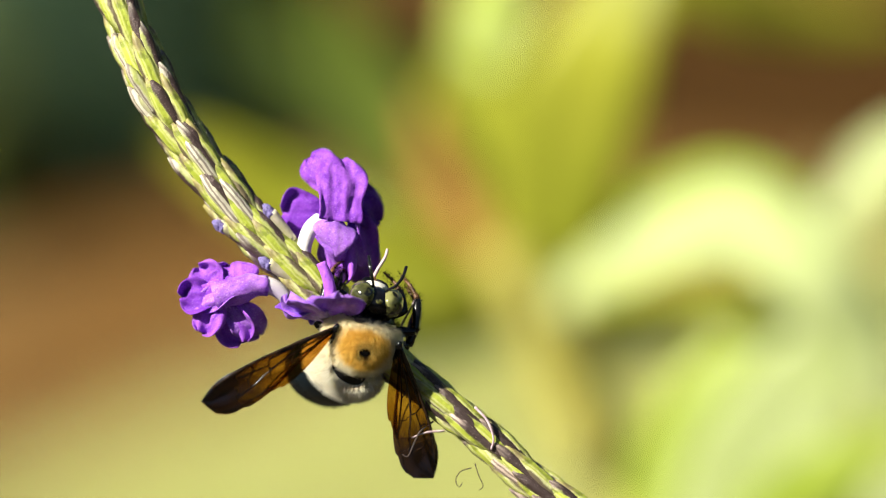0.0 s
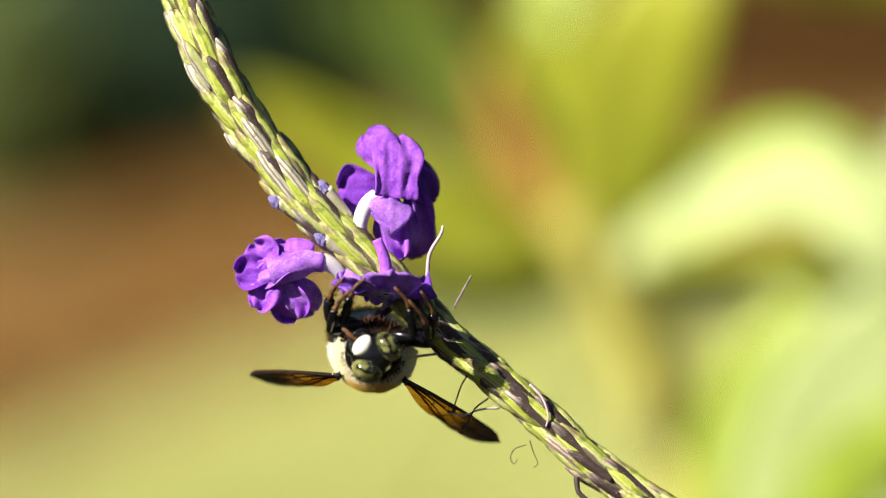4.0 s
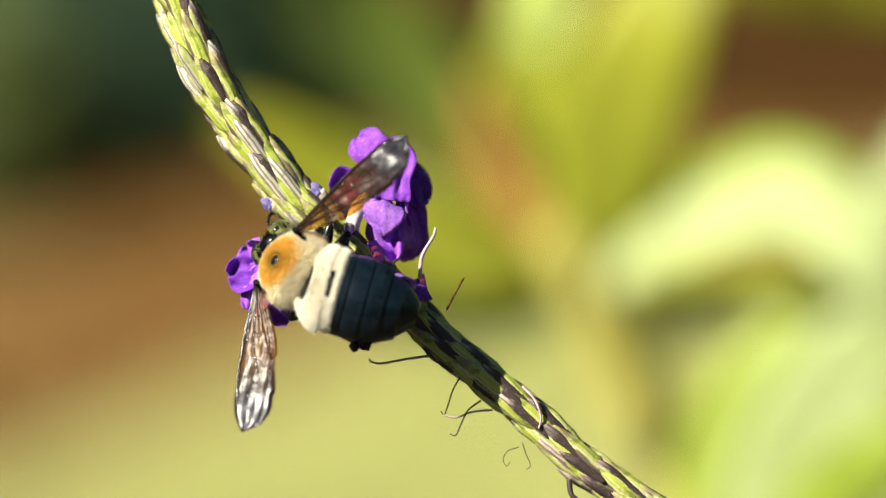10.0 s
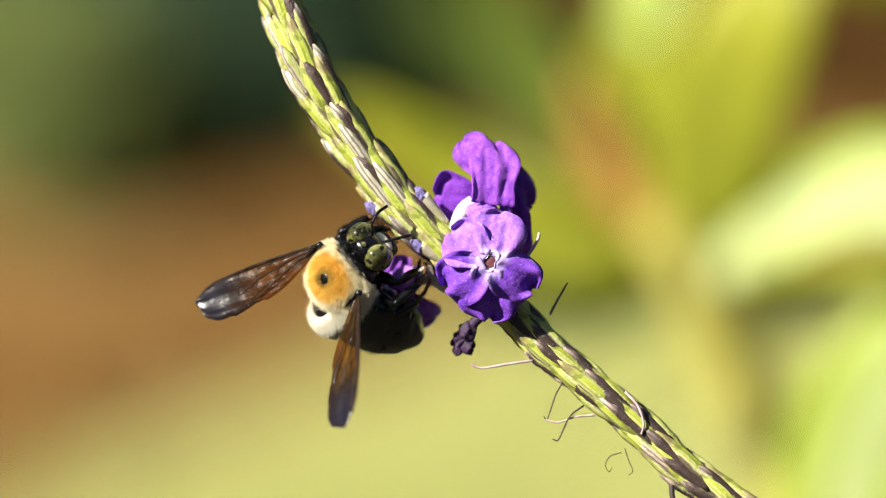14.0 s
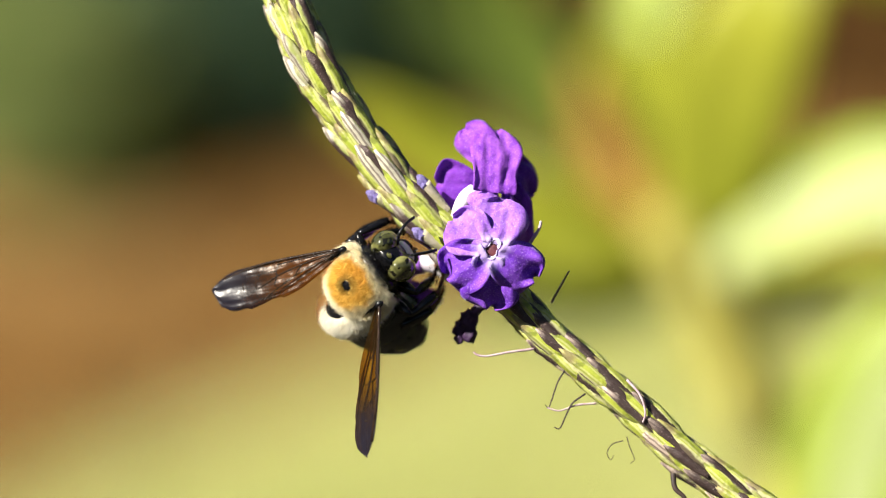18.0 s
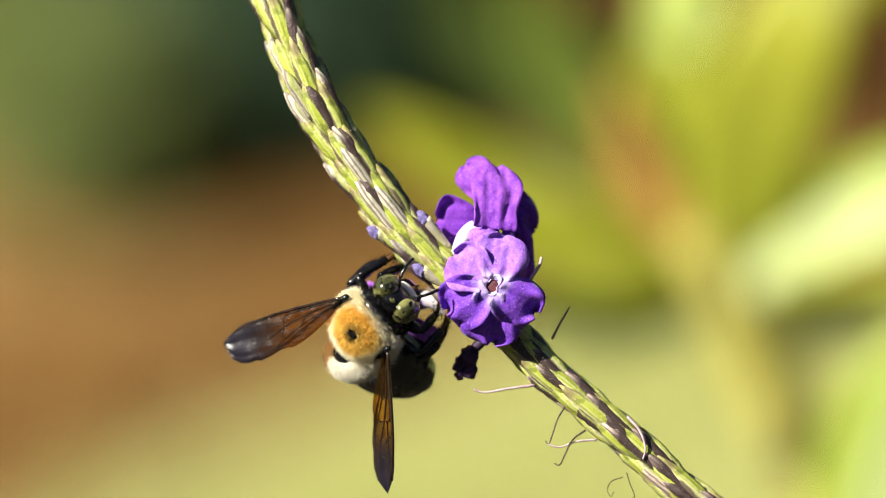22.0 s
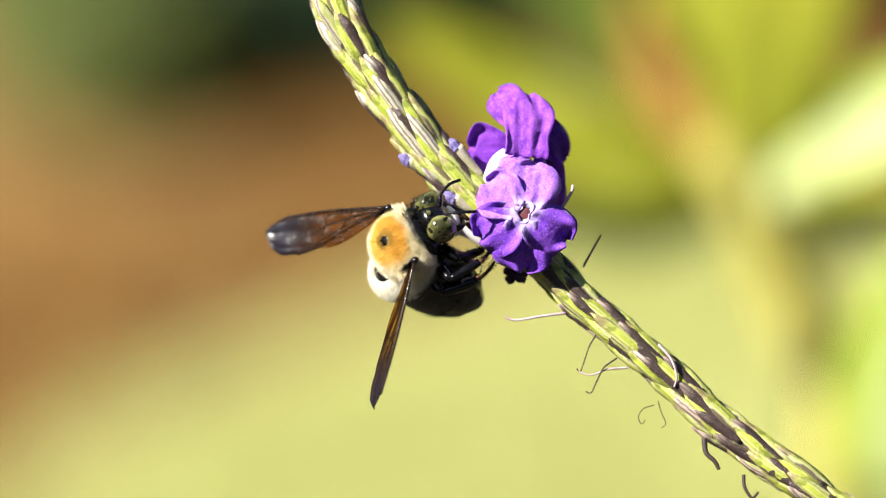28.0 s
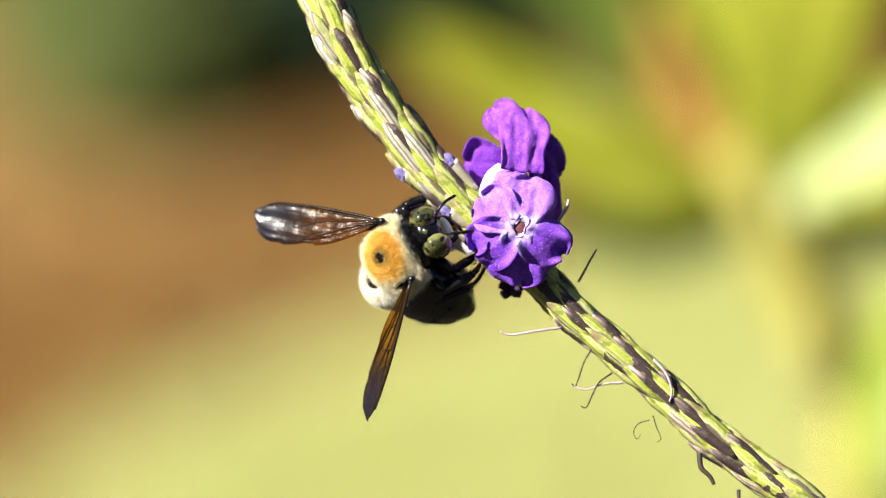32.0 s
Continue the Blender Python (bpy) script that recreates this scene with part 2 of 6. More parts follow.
def ground_material():
    """Dark mulch; dry tan earth along the lawn's edge; thatch under the grass; unseen near ground darkened against
    bounce.
    """
    n = Nodes("mulch_and_soil", 0.9, Specular_IOR_Level=0.08)
    f, big = n.noise(55.0, 6.0), n.noise(3.0, 3.0)
    c = n.ramp(f, (0.25, (0.092, 0.046, 0.011)), (0.5, (0.205, 0.108, 0.028)), (0.75, (0.33, 0.18, 0.058)))
    c = n.mix(n.math("MULTIPLY", big, 0.5), c, (0.23, 0.127, 0.044))
    warp = n.math("MULTIPLY", n.math("SUBTRACT", n.noise(4.0, 4.0), 0.5), 0.5)

    def patch(px, py, rx, ry):
        """1 inside an irregular patch of the bed, 0 outside."""
        u = n.math("DIVIDE", n.math("SUBTRACT", n.axis("X"), px), rx)
        v = n.math("DIVIDE", n.math("SUBTRACT", n.axis("Y"), py), ry)
        r = n.math("SQRT", n.math("ADD", n.math("MULTIPLY", u, u), n.math("MULTIPLY", v, v)))
        return n.smooth(n.math("ADD", r, warp), 1.1, 0.8)

    litter = patch(-0.45, 3.25, 0.36, 0.42)
    c = n.mix(n.math("MULTIPLY", litter, 0.85), c, n.ramp(f, (0.3, (0.23, 0.14, 0.05)), (0.7, (0.39, 0.25, 0.098))))
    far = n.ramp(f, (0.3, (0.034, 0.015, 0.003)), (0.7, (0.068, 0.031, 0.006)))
    x, y = n.axis("X"), n.axis("Y")
    edge = n.math("ADD", n.math("MULTIPLY", n.math("MINIMUM", x, 0.0), 1.4), n.math("MULTIPLY", n.math("MAXIMUM", x, 0.0), 0.7))
    edge = n.math("ADD", edge, n.math("MULTIPLY", n.math("MINIMUM", n.math("ADD", x, 0.15), 0.0), 1.2))
    off = n.math("SUBTRACT", n.math("SUBTRACT", y, edge), 2.78)
    off = n.math("ADD", off, n.math("MULTIPLY", n.math("SUBTRACT", n.noise(9.0), 0.5), 0.12))
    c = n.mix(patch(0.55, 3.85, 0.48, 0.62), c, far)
    c = n.mix(n.smooth(off, 0.26, 0.04), c, n.ramp(f, (0.3, (0.20, 0.122, 0.045)), (0.7, (0.33, 0.21, 0.088))))
    c = n.mix(n.math("MULTIPLY", n.smooth(off, 0.04, -0.05), n.smooth(y, 1.88, 1.96)), c, n.ramp(f, (0.3, (0.51, 0.53, 0.21)), (0.7, (0.68, 0.69, 0.35))))
    # unseen near ground made dark, to cut light bounced onto the spike
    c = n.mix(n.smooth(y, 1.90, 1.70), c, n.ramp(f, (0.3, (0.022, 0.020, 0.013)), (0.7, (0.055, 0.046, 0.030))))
    n.colour(c)
    n.bump(f, 0.5, 0.02)
    return n.mat


PETAL = petal_material("petal_violet", (0.21, 0.034, 0.54), (0.50, 0.15, 0.82), (0.58, 0.28, 0.86))
PETAL_FACE = petal_material("petal_violet_face", (0.13, 0.024, 0.50), (0.35, 0.11, 0.82), (0.58, 0.36, 0.90), 0.55)
# Paler and deeper copies of the petals: sun and shade put into their colour
PETAL_FACE_LIT = petal_material("petal_sunlit_face", (0.30, 0.10, 0.70), (0.56, 0.27, 0.88), (0.74, 0.54, 0.92), 0.55)
PETAL_LIT_PALE = petal_material("petal_lit_lilac", (0.30, 0.08, 0.68), (0.58, 0.26, 0.84), (0.76, 0.52, 0.90))
PETAL_SHADED = petal_material("petal_shaded_violet", (0.12, 0.016, 0.38), (0.31, 0.065, 0.64), (0.42, 0.16, 0.70))
TUBE, WING, EYE_M, PILE = tube_material(), wing_material(), eye_material(), pile_material()
BRACT = bract_material("bract_green", (0.27, 0.34, 0.018), (0.49, 0.55, 0.08), (0.60, 0.60, 0.28))
BRACT_OLD = bract_material("bract_withering", (0.28, 0.35, 0.018), (0.53, 0.58, 0.09), (0.70, 0.67, 0.42))
CALYX = calyx_material("calyx_striped", (0.042, 0.018, 0.026), (0.62, 0.58, 0.46), 0.0076, 0.95)
CALYX_DRY = calyx_material("calyx_withered", (0.040, 0.018, 0.026), (0.60, 0.48, 0.40), 0.0074, 0.90)
RACHIS = rachis_material()
CALYX_SHEATH = simple("calyx_sheath", (0.36, 0.35, 0.15), (0.58, 0.52, 0.40), 600.0, 0.5)
STEM_LOW = simple("lower_stem", (0.16, 0.22, 0.05), (0.30, 0.33, 0.10), 60.0, 0.55)
BUD = simple("bud_velvet", (0.12, 0.09, 0.32), (0.34, 0.29, 0.60), 2600.0, 0.9, 0.9, 0.0003)
THROAT = simple("throat_white", (0.54, 0.42, 0.80), (0.76, 0.70, 0.88), 800.0, 0.5)
THROAT_WHITE = simple("tube_white", (0.70, 0.64, 0.72), (0.88, 0.86, 0.84), 500.0, 0.45)
THROAT_DARK = simple("throat_dark", (0.08, 0.02, 0.04), (0.20, 0.06, 0.06), 900.0, 0.5)
WITHER = simple("withered_petal", (0.014, 0.006, 0.022), (0.05, 0.016, 0.075), 500.0, 0.7, 0.7)
STYLE = simple("style_thread", (0.42, 0.28, 0.34), (0.62, 0.50, 0.52), 900.0, 0.5)
STYLE_GREY = simple("grey_style", (0.12, 0.085, 0.10), (0.30, 0.23, 0.25), 900.0, 0.6)
STYLE_DARK = simple("dry_style", (0.018, 0.012, 0.014), (0.08, 0.052, 0.042), 900.0, 0.6)
CHITIN = simple("black_chitin", (0.003, 0.003, 0.004), (0.008, 0.008, 0.010), 700.0, 0.2, 0.2, 0.00004, Specular_IOR_Level=0.45)
ABDOMEN = simple("blue_black_tergite", (0.002, 0.005, 0.008), (0.005, 0.012, 0.018), 700.0, 0.24, 0.35, 0.00005, Specular_IOR_Level=0.6)
BLACK_HAIR = simple("black_bristle", (0.003, 0.0028, 0.0025), (0.006, 0.005, 0.004), 900.0, 0.7, 0, Specular_IOR_Level=0.0)
CREAM_HAIR = cream_material()
DOWN_HAIR = simple("pale_down", (0.50, 0.48, 0.36), (0.66, 0.63, 0.52), 900.0, 0.8, 0)
BREAST = simple("dark_brown_pile", (0.006, 0.004, 0.003), (0.035, 0.020, 0.011), 1400.0, 0.85, 0.8, 0.0003, Specular_IOR_Level=0.1)
TARSUS = simple("brown_tarsus", (0.05, 0.02, 0.01), (0.20, 0.09, 0.03), 900.0, 0.5)
FACE = simple("ivory_clypeus", (0.78, 0.76, 0.66), (0.88, 0.86, 0.78), 900.0, 0.35)
VEIN = simple("wing_vein", (0.012, 0.008, 0.006), (0.04, 0.022, 0.012), 900.0, 0.16, 0.3, 0.00005)
LEAF = leaf_material("leaf_yellow_green", (0.28, 0.32, 0.026), (0.44, 0.45, 0.048), (0.56, 0.58, 0.035))
# Paler copy of the leaf colour, with the sun's brightness put into it
LEAF_SUNLIT = leaf_material("leaf_sunlit_pale", (0.48, 0.56, 0.22), (0.62, 0.68, 0.38), (0.66, 0.75, 0.28), 0.25)
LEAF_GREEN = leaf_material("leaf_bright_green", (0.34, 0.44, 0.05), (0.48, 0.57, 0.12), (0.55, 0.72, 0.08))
LEAF_DARK = leaf_material("shrub_leaf", (0.070, 0.128, 0.080), (0.130, 0.215, 0.125), (0.07, 0.16, 0.06), 0.5)
# Plant leaf copies with shade put into the colour; LEAF_DEEP also serves the hedge
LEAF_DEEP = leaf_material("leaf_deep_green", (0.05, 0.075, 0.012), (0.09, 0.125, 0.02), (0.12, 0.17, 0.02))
LEAF_SHADY = leaf_material("leaf_shaded_olive", (0.10, 0.14, 0.02), (0.17, 0.22, 0.03), (0.3, 0.36, 0.03))
LEAF_GOLD = leaf_material("leaf_golden_olive", (0.21, 0.235, 0.018), (0.33, 0.345, 0.030), (0.44, 0.46, 0.02))
LEAF_MID = leaf_material("shrub_leaf_mid", (0.17, 0.24, 0.075), (0.33, 0.38, 0.14), (0.30, 0.38, 0.1), 0.5)
CANE = simple("pale_cane", (0.42, 0.38, 0.065), (0.54, 0.49, 0.12), 40.0, 0.5)
CANE_RED = simple("red_brown_cane", (0.15, 0.062, 0.004), (0.25, 0.112, 0.010), 40.0, 0.8)
BARK = simple("shrub_bark", (0.05, 0.035, 0.025), (0.12, 0.09, 0.06), 60.0, 0.9)
GRASS = leaf_material("lawn_grass", (0.52, 0.54, 0.19), (0.69, 0.70, 0.33), (0.67, 0.70, 0.34), 0.5)
CHIP = simple("bark_chip", (0.10, 0.052, 0.014), (0.28, 0.152, 0.046), 30.0, 0.9, Specular_IOR_Level=0.08)
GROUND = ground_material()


# ---- mesh helpers ----
def mesh_of(name, bm, material, smooth=True):
    me = bpy.data.meshes.new(name)
    bm.to_mesh(me)
    bm.free()
    for p in me.polygons:
        p.use_smooth = smooth
    me.materials.append(material)
    return me


def part(name, bm, material, parent=None, label="", m=None):
    ob = new(name, bm if isinstance(bm, bpy.types.Mesh) else mesh_of(name, bm, material))
    if parent:
        ob.parent = parent
    if m is not None:
        ob.matrix_basis = m
    if label:
        ob["label"] = label
    return ob


def frame_to(y_axis, z_hint, at=(0, 0, 0)):
    """A pose with its Y along y_axis and its Z as near to z_hint as can be."""
    y = Vector(y_axis).normalized()
    z = Vector(z_hint)
    z = (z - z.dot(y) * y).normalized()
    x = y.cross(z)
    return Matrix.Translation(at) @ Matrix((x, y, z)).transposed().to_4x4()


def smooth_path(points, n):
    """n + 1 points along a curve through the given ones."""
    p = [Vector(q) for q in points]
    p = [2 * p[0] - p[1]] + p + [2 * p[-1] - p[-2]]
    out = []
    for k in range(n + 1):
        s = k / n * (len(p) - 3)
        i = min(int(s), len(p) - 4)
        t = s - i
        a, b, c, d = p[i:i + 4]
        out.append(0.5 * (2 * b + (c - a) * t + (2 * a - 5 * b + 4 * c - d) * t * t + (3 * b - a - 3 * c + d) * t ** 3))
    return out


def tube(bm, points, radii, seg=10, squash=1.0, wobble=0.0):
    """Sweeps a round section along points; closed ends."""
    rings = []
    n = len(points)
    side = None
    for i, p in enumerate(points):
        t = (points[min(i + 1, n - 1)] - points[max(i - 1, 0)]).normalized()
        if side is None:
            side = t.orthogonal().normalized()
        side = (side - side.dot(t) * t).normalized()
        up = t.cross(side)
        r = radii[i] if isinstance(radii, (list, tuple)) else radii
        ring = []
        for k in range(seg):
            a = 2 * math.pi * k / seg
            rr = r * (1 + wobble * noise.noise(p * 900 + Vector((math.cos(a), math.sin(a), 0)) * 1.5))
            ring.append(bm.verts.new(p + side * math.cos(a) * rr + up * math.sin(a) * rr * squash))
        rings.append(ring)
    for a, b in zip(rings, rings[1:]):
        for k in range(seg):
            bm.faces.new((a[k], a[(k + 1) % seg], b[(k + 1) % seg], b[k]))
    bm.faces.new(rings[0][::-1])
    bm.faces.new(rings[-1])
    return bm


def ball(bm, centre, size, u=20, v=14, turn=None):
    m = Matrix.Translation(centre) @ (turn or Matrix()) @ Matrix.Diagonal((*size, 1))
    bmesh.ops.create_uvsphere(bm, u_segments=u, v_segments=v, radius=1, matrix=m)
    return bm


def sheet(bm, rows, thick):
    """A thin solid from a grid of points: front, back and rim."""
    nu, nv = len(rows), len(rows[0])
    normals = []
    for i in range(nu):
        for j in range(nv):
            a = rows[min(i + 1, nu - 1)][j] - rows[max(i - 1, 0)][j]
            b = rows[i][min(j + 1, nv - 1)] - rows[i][max(j - 1, 0)]
            c = b.cross(a)
            normals.append(c.normalized() if c.length > 1e-12 else Vector((0, 0, 1)))
    top = [bm.verts.new(rows[i][j] + normals[i * nv + j] * thick / 2) for i in range(nu) for j in range(nv)]
    low = [bm.verts.new(rows[i][j] - normals[i * nv + j] * thick / 2) for i in range(nu) for j in range(nv)]
    for i in range(nu - 1):
        for j in range(nv - 1):
            a, b, c, d = i * nv + j, i * nv + j + 1, (i + 1) * nv + j + 1, (i + 1) * nv + j
            bm.faces.new((top[a], top[b], top[c], top[d]))
            bm.faces.new((low[d], low[c], low[b], low[a]))
    rim = [(0, j) for j in range(nv)] + [(i, nv - 1) for i in range(1, nu)] + [(nu - 1, j) for j in range(nv - 2, -1, -1)] + [(i, 0) for i in range(nu - 2, 0, -1)]
    ids = [i * nv + j for i, j in rim]
    for a, b in zip(ids, ids[1:] + ids[:1]):
        bm.faces.new((top[b], top[a], low[a], low[b]))
    return bm


def at_view(x, y, depth):
    """A point of the distance, by its direction from the eye at the clip's start."""
    return REF @ Vector(((x + 216 - 784) * PX * depth, (441 - (y - 98)) * PX * depth, -depth))


# ---- ground and distance ----
def build_ground():
    bm = bmesh.new()
    bmesh.ops.create_grid(bm, x_segments=60, y_segments=60, size=1)
    for v in bm.verts:
        r = max(abs(v.co.x), abs(v.co.y))
        k = 3.2 * r + 320 * r ** 6
        v.co = Vector((v.co.x / max(r, 1e-6) * k, v.co.y / max(r, 1e-6) * k + 3, 0))
        v.co.z = 0.02 * noise.noise(v.co * 1.7) if r < 0.8 else 0
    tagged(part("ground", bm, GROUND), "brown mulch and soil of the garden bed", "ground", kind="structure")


def on_lawn(x, y):
    """True where the lawn lies: a strip, stopped short of the eye to cut bounce."""
    return 1.93 < y < 2.78 + 1.4 * min(x, 0) + 1.2 * min(x + 0.15, 0) + 0.7 * max(x, 0) + 0.03 * math.sin(17 * x)


def build_lawn():
    rng = random.Random(4)
    verts, faces = [], []
    while len(faces) < 84000:
        near = len(faces) < 26000
        x, y = (rng.gauss(0.15, 0.5), rng.gauss(2.6, 0.5)) if near else (rng.gauss(0.6, 2.6), rng.gauss(2.4, 1.2))
        if not on_lawn(x, y + rng.gauss(0, 0.03)) or math.hypot(x, y - 1) > 6.8:
            continue
        z = (0.02 * noise.noise(Vector((x, y, 0)) * 1.7) if abs(x) < 1.7 else 0) - 0.004
        k = 1 if near else rng.uniform(1.5, 3.2)
        h, a, w = rng.uniform(0.02, 0.05) * min(k, 1.6), rng.uniform(0, 6.28), rng.uniform(0.0015, 0.003) * k
        lean = Vector((rng.gauss(0, 0.5), rng.gauss(0, 0.5), 1)).normalized() * h
        n = len(verts)
        c, s = math.cos(a) * w, math.sin(a) * w
        verts += [(x - c, y - s, z), (x + c, y + s, z), (x + lean.x, y + lean.y, z + lean.z)]
        faces.append((n, n + 1, n + 2))
    me = bpy.data.meshes.new("grass")
    me.from_pydata(verts, [], faces)
    me.materials.append(GRASS)
    tagged(new("grass", me), "short sunlit yellow-green lawn grass", "grass", kind="stuff")


def build_chips():
    rng = random.Random(9)
    verts, faces = [], []
    while len(faces) < 6 * 5200:
        x, y = rng.gauss(0, 0.8 if len(faces) < 6 * 3200 else 2.6), 3.3 + rng.gauss(0, 0.8 if len(faces) < 6 * 3200 else 2.4)
        if on_lawn(x, y - 0.16 - 0.08 * rng.random()) or y < 1.93 or math.hypot(x, y - 1) > 6.8 or (0.12 < x < 1 and (y > 3.2 or rng.random() < 0.75)) or (-0.8 < x < -0.18 and 2.85 < y < 3.7 and rng.random() < 0.8):
            continue
        m = pose(x, y, 0.012 + 0.02 * noise.noise(Vector((x, y, 0)) * 1.7), rng.uniform(-25, 25), rng.uniform(-25, 25), rng.uniform(0, 360))
        a, b, c = rng.uniform(0.01, 0.03), rng.uniform(0.004, 0.01), rng.uniform(0.002, 0.005)
        n = len(verts)
        for k in range(8):
            verts.append(m @ Vector((a * (1 if k & 1 else -1) * rng.uniform(0.7, 1), b * (1 if k & 2 else -1), c * (1 if k & 4 else -1))))
        faces += [(n, n + 2, n + 3, n + 1), (n + 4, n + 5, n + 7, n + 6), (n, n + 1, n + 5, n + 4), (n + 2, n + 6, n + 7, n + 3), (n, n + 4, n + 6, n + 2), (n + 1, n + 3, n + 7, n + 5)]
    me = bpy.data.meshes.new("bark_chips")
    me.from_pydata(verts, [], faces)
    me.materials.append(CHIP)
    tagged(new("bark_chips", me), "scattered brown bark chips on the garden bed", "mulch", kind="stuff")


def build_shrub(x, y, height, spread, seed, foliage, label):
    rng = random.Random(seed)
    shrub = tagged(new("shrub"), label, "shrub", "shrubs behind the bed")
    shrub.location = (x, y, 0)
    for k in range(6):
        a = rng.uniform(0, 6.28)
        end = Vector((math.cos(a) * spread * 0.6, math.sin(a) * spread * 0.6, height * rng.uniform(0.6, 0.9)))
        pts = smooth_path([(0, 0, -0.05), end * 0.4 + Vector((0, 0, 0.1)), end], 8)
        part("branch", tube(bmesh.new(), pts, [0.007 * (1 - 0.09 * i) for i in range(9)], 7), BARK, shrub)
    verts, faces = [], []
    for k in range(2600):
        d = Vector((rng.gauss(0, 1), rng.gauss(0, 1), rng.gauss(0, 1))).normalized()
        r = rng.random() ** 0.4 * (1 + 0.35 * noise.noise(d * 2.3 + Vector((seed, 0, 0))))
        p = Vector((d.x * spread * r, d.y * spread * r, height * 0.5 + d.z * height * 0.5 * r))
        p.z = p.z if p.z > 0.3 * height else rng.uniform(0.02, 0.3 * height)
        q = Euler((rng.uniform(0, 6.28), rng.uniform(0, 6.28), rng.uniform(0, 6.28))).to_matrix()
        s = rng.uniform(0.016, 0.032)
        n = len(verts)
        verts += [p + q @ Vector(v) * s for v in ((0, -1, 0), (0.42, -0.1, 0.1), (0, 1, 0), (-0.42, -0.1, 0.1))]
        faces += [(n, n + 1, n + 2), (n, n + 2, n + 3)]
    me = bpy.data.meshes.new("crown")
    me.from_pydata(verts, [], faces)
    me.materials.append(foliage)
    part("crown", me, None, shrub)["kind"] = "stuff"


def build_unseen_hedge():
    """An unseen clipped hedge added all round, behind the camera too, to darken reflections."""
    rng = random.Random(21)
    verts, faces = [], []
    for k in range(15000):
        a, z = rng.uniform(0, 6.283), rng.uniform(0, 2.7)
        r = 7.0 + 0.35 * noise.noise(Vector((math.cos(a) * 4, math.sin(a) * 4, z * 1.5))) + rng.uniform(-0.12, 0.12)
        p = Vector((math.cos(a) * r, 1 + math.sin(a) * r, z))
        q = Euler((rng.uniform(0, 6.28), rng.uniform(0, 6.28), rng.uniform(0, 6.28))).to_matrix()
        w = rng.uniform(0.06, 0.12)
        n = len(verts)
        verts += [p + q @ Vector(v) * w for v in ((0, -1, 0), (0.5, -0.1, 0.1), (0, 1, 0), (-0.5, -0.1, 0.1))]
        faces += [(n, n + 1, n + 2), (n, n + 2, n + 3)]
    me = bpy.data.meshes.new("hedge_leaves")
    me.from_pydata(verts, [], faces)
    me.materials.append(LEAF_DEEP)
    core = bmesh.new()
    rows = [[Vector((math.cos(2 * math.pi * k / 72) * 7.25, 1 + math.sin(2 * math.pi * k / 72) * 7.25, z)) for k in range(73)] for z in (-0.02, 0.9, 1.8, 2.6)]
    hedge = tagged(part("hedge", sheet(core, rows, 0.4), LEAF_DARK), "unseen clipped dark-green hedge, added round the garden to darken reflections", "hedge", kind="structure")
    part("hedge_leaf", me, None, hedge)["kind"] = "stuff"


def blade(bm, path, width, across, n=18, fold=0.18, base=0.18):
    """A lance-shaped leaf along path; across: its side direction."""
    pts = smooth_path(path, n)
    rows = []
    across = Vector(across).normalized()
    for i, p in enumerate(pts):
        u = i / n
        t = (pts[min(i + 1, n)] - pts[max(i - 1, 0)]).normalized()
        side = (across - across.dot(t) * t).normalized()
        up = side.cross(t)
        w = width * (base * (1 - u) + math.sin(math.pi * min(1, 0.04 + u * 0.96)) ** 0.7 * (1 - 0.25 * u)) * 0.5 + 0.0002
        rows.append([p + side * w * v + up * (abs(v) * w * fold + w * 0.05 * math.sin(7 * u * 3 + v * 2)) for v in (-1, -0.66, -0.33, 0, 0.33, 0.66, 1)])
    return sheet(bm, rows, 0.0006)


